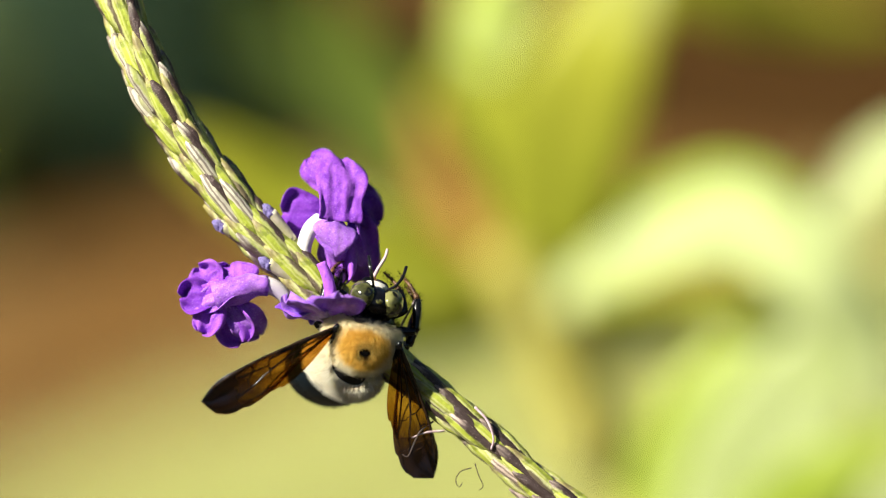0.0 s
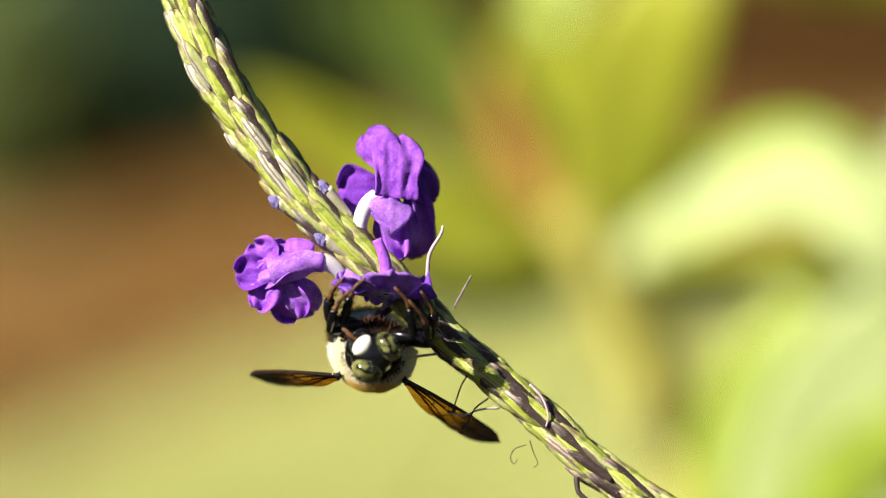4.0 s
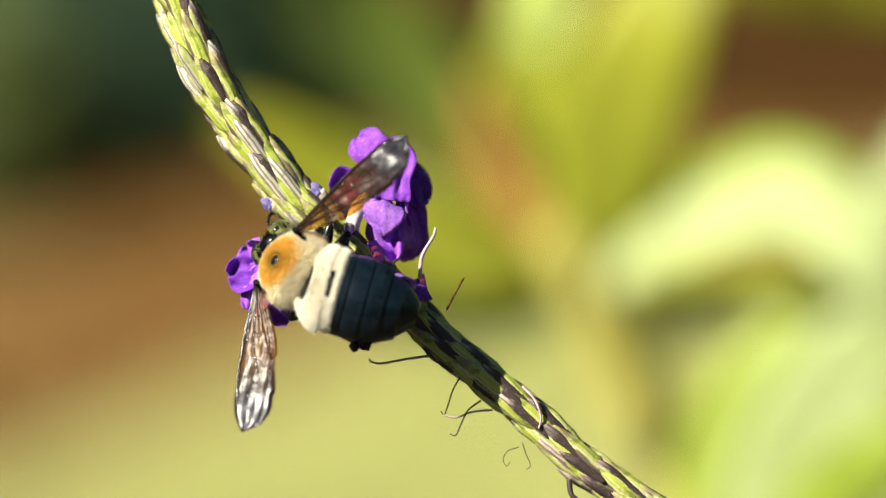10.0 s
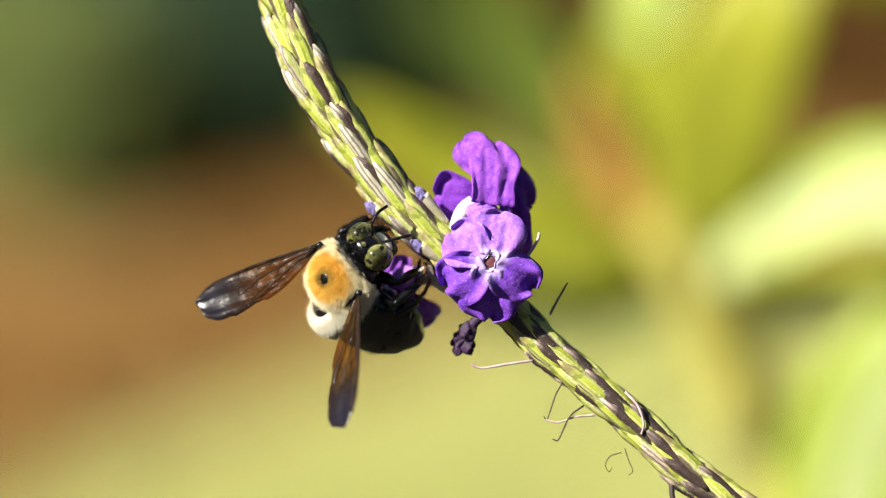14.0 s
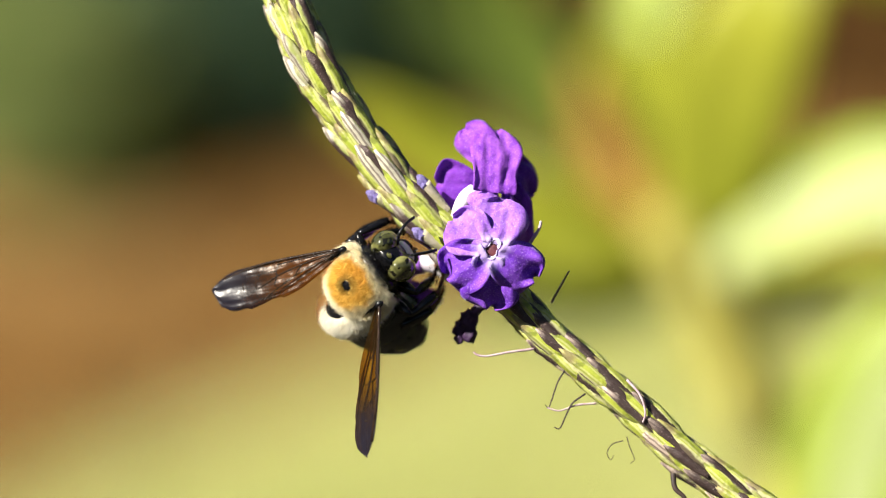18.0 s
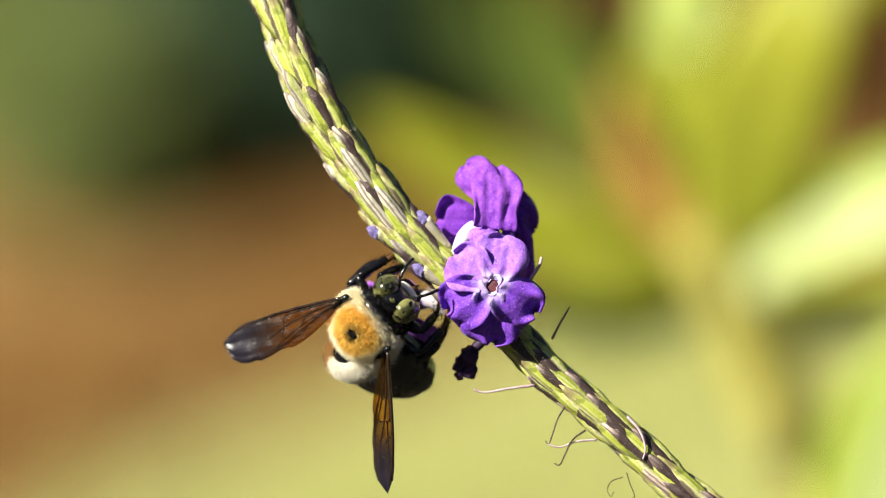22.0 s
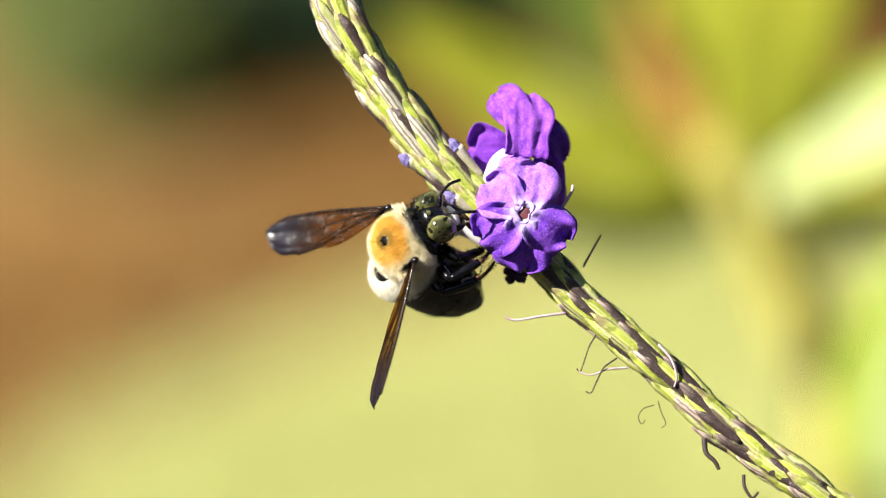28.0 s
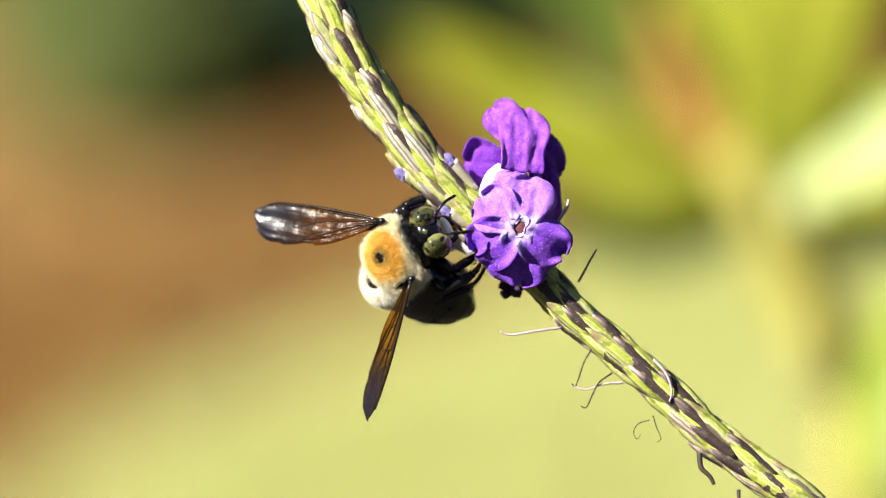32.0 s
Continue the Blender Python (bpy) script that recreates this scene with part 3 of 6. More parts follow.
def build_plant():
    """The leafy plant behind the spike."""
    plant = tagged(new("leafy_plant"), "tall plant with yellow-green lance-shaped leaves and reddish canes", "plant")
    base = at_view(1120, 1000, 0.78)
    base.z = 0
    plant.location = base
    V = lambda x, y, d: at_view(x - 80, y + 89, d) - base
    low = V(1180, 900, 0.78)
    cane = smooth_path([(0, 0, -0.03), low * 0.5 + Vector((0.01, 0, 0)), low, V(1130, 730, 0.77), V(1066, 560, 0.765), V(1000, 420, 0.76), V(960, 360, 0.76)], 40)
    part("cane", tube(bmesh.new(), cane, [0.0042 + 0.00002 * i for i in range(41)], 12), CANE, plant, "pale yellow-green lower cane")
    red = smooth_path([V(1010, 450, 0.772), V(950, 370, 0.775), V(905, 300, 0.78), V(868, 235, 0.785), V(842, 160, 0.80), V(830, 90, 0.83)], 20)
    part("cane", tube(bmesh.new(), red, [0.0068 - 0.00024 * i for i in range(21)], 10), CANE_RED, plant, "reddish-brown upper cane")
    toward = REF.to_3x3() @ Vector((0, 0, 1))
    right, up = REF.to_3x3() @ Vector((1, 0, 0)), REF.to_3x3() @ Vector((0, 1, 0))
    u = PX * 0.76

    def leaf(path, width, across, material, label="", **k):
        part("leaf", blade(bmesh.new(), path, width * u, across, **k), material, plant, label)

    leaf([V(1040, 420, 0.765), V(1055, 300, 0.76), V(1085, 160, 0.755), V(1140, 0, 0.75), V(1215, -160, 0.75), V(1310, -340, 0.75)], 215, right + up * 0.32 + toward * 0.30, LEAF, fold=0.06, base=0.35)
    leaf([V(930, 400, 0.785), V(895, 270, 0.80), V(905, 130, 0.82), V(945, -20, 0.83), V(985, -160, 0.84), V(1020, -300, 0.85)], 150, right + up * 0.2 + toward * 0.35, LEAF_GOLD, "olive-green leaf behind the cane", base=0.3, fold=0.08)
    # brighter piece for the lit end of the olive leaf, light in its colour
    leaf([V(925, 40, 0.80), V(945, -40, 0.80), V(965, -140, 0.80), V(990, -260, 0.80)], 130, right + up * 0.3 + toward * 0.4, LEAF_GREEN, "bright green leaf tip, sunlight put into its colour", base=0.2, fold=0.08)
    leaf([V(960, 440, 0.765), V(780, 385, 0.765), V(600, 285, 0.78), V(470, 205, 0.81), V(370, 150, 0.84)], 190, up - right * 0.2 + toward * 0.05, LEAF_GOLD, fold=0.1)
    leaf([V(900, 340, 0.80), V(810, 190, 0.82), V(720, 30, 0.85), V(650, -130, 0.87)], 190, right * 0.8 + up * 0.3 - toward * 0.6, LEAF_SHADY, "olive-green leaf with shade put into its colour")
    leaf([V(780, 270, 0.90), V(680, 130, 0.92), V(580, -10, 0.95), V(520, -150, 0.97)], 210, right * 0.8 + up * 0.3 - toward * 0.8, LEAF_DEEP, "deep-green leaf with shade put into its colour")
    arch = [(1060, 450, 0.75), (1130, 405, 0.745), (1210, 352, 0.735), (1295, 312, 0.725), (1380, 300, 0.715), (1455, 335, 0.71), (1515, 400, 0.71), (1580, 480, 0.71), (1660, 620, 0.71)]
    leaf([V(*q) for q in arch], 128, up * 0.9 + right * 0.12 - toward * 0.45, LEAF_SUNLIT, "pale arching leaf, sun highlight put into its colour", fold=0.08, n=26, base=0.3)
    # second blade added for the greener margin of the same arching leaf
    leaf([V(x + 10, y - 38, d + 0.02) for x, y, d in arch], 110, up * 0.9 + right * 0.12 + toward * 0.25, LEAF_GREEN, "green margin of the arching leaf, added as a second blade", fold=0.08, n=26, base=0.3)
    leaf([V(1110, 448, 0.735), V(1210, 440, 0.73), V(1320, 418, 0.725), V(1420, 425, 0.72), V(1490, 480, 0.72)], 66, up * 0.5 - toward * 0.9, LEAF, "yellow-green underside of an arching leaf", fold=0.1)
    leaf([V(1370, 296, 0.712), V(1450, 325, 0.706), V(1520, 395, 0.70), V(1585, 480, 0.70), V(1640, 590, 0.70), V(1680, 720, 0.70)], 120, right * 0.75 + up * 0.6 - toward * 0.2, LEAF_SUNLIT, "pale arching leaf, sun highlight put into its colour", fold=0.06, n=22, base=0.5)
    leaf([V(1520, 360, 0.74), V(1570, 270, 0.74), V(1640, 200, 0.73), V(1750, 160, 0.72)], 180, right * 0.3 + up * 0.85 - toward * 0.3, LEAF_SUNLIT, "pale arching leaf, sun highlight put into its colour", fold=0.1)
    leaf([V(1330, 1000, 0.725), V(1390, 810, 0.72), V(1455, 690, 0.715), V(1530, 570, 0.71), V(1690, 470, 0.71)], 220, right * 0.75 - up * 0.6 + toward * 0.1, LEAF_SUNLIT, "pale green broad leaf, sunlight put into its colour", fold=0.06, base=0.35)
    # wider blade added to give the broad leaf its green edge
    leaf([V(1290, 1000, 0.74), V(1345, 800, 0.735), V(1420, 665, 0.73), V(1500, 545, 0.73), V(1660, 450, 0.73)], 300, right * 0.75 - up * 0.6 + toward * 0.1, LEAF_GREEN, "bright green margin of the broad leaf, added as a second blade", fold=0.06, base=0.35)
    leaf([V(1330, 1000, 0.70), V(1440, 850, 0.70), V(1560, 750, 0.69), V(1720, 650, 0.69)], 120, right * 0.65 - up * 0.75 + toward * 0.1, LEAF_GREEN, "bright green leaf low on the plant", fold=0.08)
    leaf([V(1400, 1060, 0.70), V(1520, 930, 0.70), V(1640, 840, 0.69), V(1780, 760, 0.69)], 170, right * 0.65 - up * 0.75 + toward * 0.1, LEAF_SUNLIT, "pale green broad leaf, sunlight put into its colour", fold=0.08)
    leaf([V(1320, 580, 0.80), V(1380, 520, 0.80), V(1460, 490, 0.80), V(1580, 480, 0.80)], 130, up - toward * 0.1, LEAF_GOLD)
    leaf([V(1190, -220, 0.86), V(1360, -110, 0.86), V(1520, -70, 0.87), V(1740, -50, 0.88)], 150, up - toward * 0.3, LEAF_GOLD, "olive-green leaf behind the cane")
    # a dark sheet standing in for the shade under the left leaf
    leaf([V(1010, 430, 0.84), V(880, 475, 0.86), V(760, 500, 0.88), V(620, 505, 0.90)], 170, up + toward * 0.9, LEAF_DEEP, "deep-green leaf with shade put into its colour")
    leaf([V(1090, 455, 0.80), V(1180, 490, 0.82), V(1290, 490, 0.85), V(1420, 450, 0.88)], 140, up + toward * 0.7, LEAF_SHADY, "olive-green leaf with shade put into its colour")
    leaf([V(1190, 800, 0.775), V(1140, 690, 0.77), V(1085, 580, 0.765), V(1045, 480, 0.76), V(1010, 380, 0.765)], 140, right + toward * 0.15 + up * 0.25, CANE, "pale sheathing leaf base round the cane", fold=0.06, base=0.2)


build_ground()
build_lawn()
build_chips()
build_unseen_hedge()
for x, y, h, r, seed in ((-0.247, 3.303, 0.22, 0.095, 1), (-0.178, 3.286, 0.32, 0.115, 2), (-0.241, 3.553, 0.36, 0.140, 5), (-0.134, 3.447, 0.36, 0.140, 6), (-0.195, 3.816, 0.40, 0.160, 7)):
    build_shrub(x, y, h, r, seed, LEAF_DARK, "dense dark-green leafy shrub behind the bed")
for x, y, h, r, seed in ((-0.321, 3.126, 0.20, 0.075, 3), (-0.386, 3.280, 0.22, 0.075, 4)):
    build_shrub(x, y, h, r, seed, LEAF_MID, "low mid-green leafy shrub behind the bed")
build_plant()


# ---- the flower spike ----
ANCHOR = REF @ Matrix.Translation(((874 - 784) * S, (441 - 334) * S, -D))


def spike_at(dx, dy):
    """The spike swayed by dx to the right and dy down."""
    return ANCHOR @ Matrix.Translation((dx * S, -dy * S, 0))


def at(x, y, z=0):
    return Vector((x * S, y * S, z * S))


spike = tagged(new("flower_spike"), "arching green and purple-brown flower spike with violet blossoms", "flower spike")
spike.matrix_basis = spike_at(0, 0)
DOWN = ANCHOR.to_3x3().transposed() @ Vector((0, 0, -1))
SPINE = smooth_path([q + at(8, 4) + (at(1, 2) * min(1, -q.y / S / 400) if q.y < 0 else at(-9, 0) * min(1, q.y / S / 250)) for q in (at(-520, 640, -60), at(-505, 520, -40), at(-478, 415, -20), at(-432, 301, -8), at(-395, 211), at(-350, 131), at(-295, 51), at(-240, -22), at(-180, -84), at(-108, -151), at(-23, -233),
                     at(32, -288), at(112, -353), at(192, -423), at(282, -503), at(372, -568), at(442, -615), at(600, -735, -20))], 170)


def spine_at(s):
    """Place, direction (towards the tip) at the share s of the spike."""
    k = s * (len(SPINE) - 1)
    i = min(int(k), len(SPINE) - 2)
    return SPINE[i].lerp(SPINE[i + 1], k - i), (SPINE[i] - SPINE[i + 1]).normalized()


def scale_mesh(name, length, width, height, material, seed, point=1.0):
    """A boat-shaped scale, lying on its back, tip along +Y."""
    rng = random.Random(seed)
    rows = []
    for i in range(9):
        u = i / 8
        w = width * 0.5 * (math.sin(math.pi * (0.14 + 0.86 * u) ** (1.0 * point)) ** 0.8 * 0.98 + 0.02)
        lift = height * (0.25 + 0.9 * math.sin(math.pi * (0.12 + 0.80 * u)))
        row = []
        for j in range(7):
            v = -1 + j / 3
            row.append(Vector((w * v, length * u, lift * (1 - 0.85 * v * v) - 0.0002 + 0.00008 * rng.uniform(-1, 1))))
        rows.append(row)
    bm = sheet(bmesh.new(), rows, 0.00022)
    return mesh_of(name, bm, material)


def calyx_mesh(name, length, radius, material, seed, flat=1.0):
    """A slim closed tube from its foot to a blunt, slightly open tip along +Y."""
    rng = random.Random(seed)
    rows = []
    for i in range(11):
        u = i / 10
        w = radius * (0.45 + 0.55 * math.sin(math.pi * min(1, 0.12 + 0.62 * u)) ** 0.9)
        if u > 0.7:
            w *= 1 - 0.80 * ((u - 0.7) / 0.3) ** 1.6
        row = []
        for j in range(9):
            a = math.pi * (-0.15 + 1.3 * j / 8)
            row.append(Vector((math.cos(a) * w, length * u, math.sin(a) * w * flat + 0.00006 * rng.uniform(-1, 1))))
        rows.append(row)
    return mesh_of(name, sheet(bmesh.new(), rows, 0.00012), material)


def hairs(spots, length, width, rng):
    """Tapered hairs as thin blades: spots of place and direction."""
    verts, faces = [], []
    for p, d in spots:
        h = length * rng.uniform(0.6, 1.25)
        s = d.orthogonal().normalized()
        s = Matrix.Rotation(rng.uniform(0, 6.28), 3, d) @ s * width
        n = len(verts)
        bend = Vector((rng.gauss(0, 1), rng.gauss(0, 1), rng.gauss(0, 1))) * h * 0.12
        mid, tip = p + d * h * 0.55, p + d * h + bend
        verts += [p - s, p + s, mid + s * 0.7, mid - s * 0.7, tip]
        faces += [(n, n + 1, n + 2, n + 3), (n + 3, n + 2, n + 4)]
    me = bpy.data.meshes.new("fur")
    me.from_pydata(verts, [], faces)
    return me


def hair_part(name, spots, length, width, material, parent, seed, label=""):
    me = hairs(spots, length, width, random.Random(seed))
    me.materials.append(material)
    ob = part(name, me, None, parent, label)
    ob["kind"] = "stuff"
    return ob


def build_spike():
    part("stem", tube(bmesh.new(), SPINE, [0.0004 + 0.00098 * min(1, i / 14) + 0.00008 * math.sin(i * 1.15) + (0.00022 if i > 90 else 0) for i in range(171)], 16, wobble=0.16), RACHIS, spike)
    end = SPINE[-1]
    low = smooth_path([SPINE[-3], end, end + (end - SPINE[-6]) * 4 + DOWN * 0.05, end + Vector((0.10, 0, 0)) + DOWN * 0.30, end + Vector((0.12, 0, 0)) + DOWN * ((ANCHOR @ end).z + 0.02)], 60)
    part("lower_stem", tube(bmesh.new(), low, [0.0020 + 0.00002 * i for i in range(61)], 10), STEM_LOW, spike, "plain green lower stem")
    fresh = [scale_mesh("bract", 0.0074 + 0.0006 * k, 0.0023, 0.00086, BRACT, k) for k in range(4)]
    old = [scale_mesh("bract", 0.0074 + 0.0006 * k, 0.0021, 0.00082, BRACT_OLD, k + 9, 0.9) for k in range(4)]
    calyx = [calyx_mesh("calyx", 0.0058 + 0.0008 * k, 0.00074, CALYX, k + 20) for k in range(4)]
    dry = [calyx_mesh("calyx", 0.0058 + 0.0008 * k, 0.00066, CALYX_DRY, k + 30, 0.8) for k in range(4)]
    rng = random.Random(12)
    count, first, last = 132, 0.06, 0.99
    for i in range(count):
        s = first + (last - first) * i / count
        p, t = spine_at(s)
        a = radians(137.5 * i)
        side = t.cross(Vector((0, 0, 1))).normalized()
        n = side * math.cos(a) + t.cross(side) * math.sin(a)
        young = s < 0.55
        r = 0.00118 if young else 0.00122
        lean = (0.105 if young else 0.055) + rng.uniform(-0.03, 0.03)
        tilt = t * math.cos(lean) + n * math.sin(lean)
        m = frame_to(tilt, n, p + n * r - t * 0.0028) @ pose(0, 0, 0, 0, rng.uniform(-9, 9), rng.uniform(-5, 5))
        part("bract", (fresh if young else old)[i % 4], None, spike, m=m)
        lean = (0.11 if young else 0.05) + rng.uniform(-0.02, 0.03)
        n2 = (n + t.cross(n) * rng.choice((-0.62, 0.62))).normalized()
        at_foot = p + n2 * (r + (0.00040 if young else 0.00022)) - t * (0.0012 + rng.uniform(-0.0008, 0.0008))
        m = frame_to(t * math.cos(lean) + n2 * math.sin(lean), n2, at_foot) @ pose(0, 0, 0, 0, rng.uniform(-14, 14), rng.uniform(-4, 4))
        part("calyx", (calyx if young else dry)[i % 4], None, spike, m=m)
    spots = []
    for _ in range(9000):
        p, t = spine_at(rng.uniform(0.02, 0.99))
        side = t.cross(Vector((0, 0, 1))).normalized()
        a = rng.uniform(0, 6.283)
        n = side * math.cos(a) + t.cross(side) * math.sin(a)
        spots.append((p + n * rng.uniform(0.0017, 0.0025), (n * 0.7 + t * 0.55 + Vector((rng.gauss(0, 0.3), rng.gauss(0, 0.3), rng.gauss(0, 0.3)))).normalized()))
    hair_part("down", spots, 0.00034, 0.000011, DOWN_HAIR, spike, 17, "fine pale down of the spike")


def petal_mesh(length, width, cup, ruffle, seed, notch=0.0, back=0.0, foot=0.46, skin=None):
    """A petal from the origin along +Y, facing +Z."""
    rng = random.Random(seed)
    ph = [rng.uniform(0, 6.28) for _ in range(4)]
    nu, nv = 20, 17
    rows = []
    for i in range(nu):
        u = i / (nu - 1)
        row = []
        for j in range(nv):
            v = -1 + 2 * j / (nv - 1)
            w = width * 0.5 * (foot + (1 - foot) * math.sin(math.pi * 0.5 * min(1, u / 0.62)) ** 1.2)
            if u > 0.6:
                w *= math.sqrt(max(0.0, 1 - ((u - 0.6) / 0.41) ** 2.6))
            edge = max(abs(v), max(0, (u - 0.5) / 0.5)) ** 2
            z = cup * length * (u * u * 0.6 + 0.5 * v * v * u) - back * length * max(0, u - 0.45) ** 2 * 2.2
            z += ruffle * length * edge * (math.sin(5.5 * v + ph[0] + 3 * u) + 0.6 * math.sin(9 * u + ph[1] + 4 * v))
            z += 0.022 * length * math.sin(9 * v + ph[2] + 2 * u) * (1 - u * 0.4) + 0.034 * length * noise.noise(Vector((3.1 * v + seed, 4.3 * u, seed * 0.7))) + 0.016 * length * noise.noise(Vector((8.0 * v + seed, 9.0 * u, seed * 0.3)))
            y = length * u * (1 - notch * (1 - abs(v)) ** 2 * (u > 0.8) * (u - 0.8) * 5)
            row.append(Vector((w * v * (1 + 0.05 * math.sin(8 * u + ph[3])), y, z)))
        rows.append(row)
    return mesh_of("petal", sheet(bmesh.new(), rows, 0.00010), skin or PETAL)


def blown(x, y, z, axis):
    """The pose of a blossom on the spike: its throat's place, and the way that it faces."""
    a = Vector(axis).normalized()
    hint = Vector((0, 1, 0.6)) if abs(a.y) < 0.8 else Vector((0, 0, 1))
    up = (hint - hint.dot(a) * a).normalized()
    return Matrix.Translation(at(x, y, z)) @ Matrix((up.cross(a), up, a)).transposed().to_4x4()


def corolla(m, back, lobes, seed, label, skin, width=0.00088):
    """A blossom: tube, throat and lobes. back: the tube's way from the throat, in the blossom's space."""
    pts = smooth_path([Vector((0, 0, 0.0001))] + [Vector(b) * MM for b in back], 14)
    flower = part("blossom", tube(bmesh.new(), pts, [width - 0.000022 * i for i in range(15)], 12), skin, spike, label, m)
    ring = bmesh.new()
    rows = []
    for i in range(5):
        r, z = (0.00066 + 0.00008 * i), 0.00005 + 0.00010 * i
        rows.append([Vector((math.cos(2 * math.pi * k / 18), math.sin(2 * math.pi * k / 18), 0)) * r * (1 + 0.09 * i * math.sin(4 * math.pi * k / 18 + 1 + seed) + 0.05 * i * math.sin(6 * math.pi * k / 18 + seed)) + Vector((0, 0, z)) for k in range(19)])
    part("throat", sheet(ring, rows, 0.00008), THROAT, flower, "white throat rim")
    part("throat_opening", ball(bmesh.new(), (0, 0, 0.00012), (0.0007, 0.00075, 0.0002)), THROAT_DARK, flower, "dark reddish throat opening")
    for k, (angle, length, width, cup, back_curl, ruffle, lift, petal) in enumerate(lobes):
        me = petal_mesh(length * MM, width * MM, cup, ruffle, seed + k, 0.06, back_curl, 0.58, petal)
        a = radians(angle)
        d = Vector((math.cos(a), math.sin(a), 0))
        part("petal", me, None, flower, m=frame_to(d + Vector((0, 0, lift)), Vector((0, 0, 1)) - d * 0.5, d * 0.0007 + Vector((0, 0, 0.00025 + 0.00016 * (k % 3)))))
    return flower


def gathered(flower, inverse, lobes, seed):
    """Petals of a folded blossom, given by base, tip, width, facing, cup, curl, ruffle and skin in the spike's units."""
    for k, (b, t, w, nrm, cup, curl, ruffle, skin, *foot) in enumerate(lobes):
        b, t = at(*b), at(*t)
        part("petal", petal_mesh((t - b).length, w * S, cup, ruffle, seed + k, 0.04, curl, *(foot or (0.42,)), skin), None, flower, m=inverse @ frame_to(t - b, nrm, b))


def build_blossoms():
    V, L, P, F, G = PETAL, PETAL_SHADED, PETAL_LIT_PALE, PETAL_FACE, PETAL_FACE_LIT
    face = ((80, 5.5, 6.8, 0.05, 0.22, 0.07, -0.16, G), (146, 5.4, 5.9, 0.06, 0.22, 0.08, -0.16, G), (212, 5.8, 6.6, -0.04, 0.3, 0.11, -0.18, F), (268, 6.6, 6.6, -0.04, 0.3, 0.12, -0.24, F), (326, 5.6, 6.4, -0.04, 0.35, 0.20, -0.16, F))
    drooping = corolla(blown(-105, -178, 70, (-0.1, -0.9, 0.4)), ((0, 0, -2), (-0.5, 0.6, -4), (-1.5, 1.0, -5.8)), face, 30, "violet blossom with a white throat", PETAL)
    # the half-closed one beside the spike
    rest = blown(-250, -122, 25, (-0.85, -0.36, 0.35))
    inverse = rest.inverted()
    pts = [inverse @ q for q in smooth_path([at(-150, -172, -6), at(-168, -152, 2), at(-184, -134, 8), at(-202, -124, 11), at(-222, -122, 12)], 16)]
    side = part("blossom", tube(bmesh.new(), pts, [0.00068 + 0.000028 * i for i in range(17)], 14), TUBE, spike, "half-closed violet blossom on a white tube", rest)
    pts = [inverse @ q for q in smooth_path([at(-206, -123, 11), at(-232, -124, 14), at(-262, -132, 14), at(-296, -142, 8)], 10)]
    part("petal", tube(bmesh.new(), pts, [0.00112 + 0.00007 * i for i in range(11)], 14, wobble=0.25), P, side, "lilac funnel of the blossom")
    gathered(side, inverse, (
        ((-270, -136, 6), (-272, -82, -6), 100, (-0.15, 0.45, 1), 0.28, 0.35, 0.10, V), ((-292, -132, 4), (-330, -88, -6), 66, (-0.4, 0.4, 1), 0.3, 0.3, 0.12, V),
        ((-290, -140, 8), (-360, -146, -4), 66, (-0.7, 0.2, 1), 0.35, 0.3, 0.12, L), ((-288, -150, 16), (-326, -206, 8), 60, (-0.4, -0.2, 1), 0.25, 0.3, 0.12, V),
        ((-286, -148, 4), (-250, -226, -6), 70, (-0.1, -0.2, 1), 0.2, 0.25, 0.10, V), ((-276, -152, 12), (-216, -214, 4), 66, (0.15, -0.15, 1), -0.2, 0.3, 0.10, P),
        ((-258, -134, 24), (-336, -150, 26), 44, (-0.1, 0.35, 1), -0.3, 0.3, 0.10, P), ((-262, -118, 16), (-322, -112, 18), 40, (-0.1, 0.5, 1), -0.3, 0.3, 0.12, V)), 50)
    # the hooded blossom above, seen from behind and the side
    pts = smooth_path([at(-118, -112, -12), at(-138, -84, 2), at(-146, -56, 10), at(-142, -32, 14), at(-132, -12, 14), at(-116, 0, 8)], 16)
    hood = part("blossom", tube(bmesh.new(), pts, [0.00070 + 0.00002 * i for i in range(17)], 14), THROAT_WHITE, spike, "hooded violet blossom on a curved white tube", Matrix.Translation(at(5, -9)))
    part("petal", tube(bmesh.new(), smooth_path([at(-128, -10, 14), at(-112, -14, 16), at(-92, -26, 14), at(-70, -46, 8)], 12), [0.0009 + 0.00009 * i for i in range(13)], 16, wobble=0.2), P, hood, "lilac funnel of the blossom")
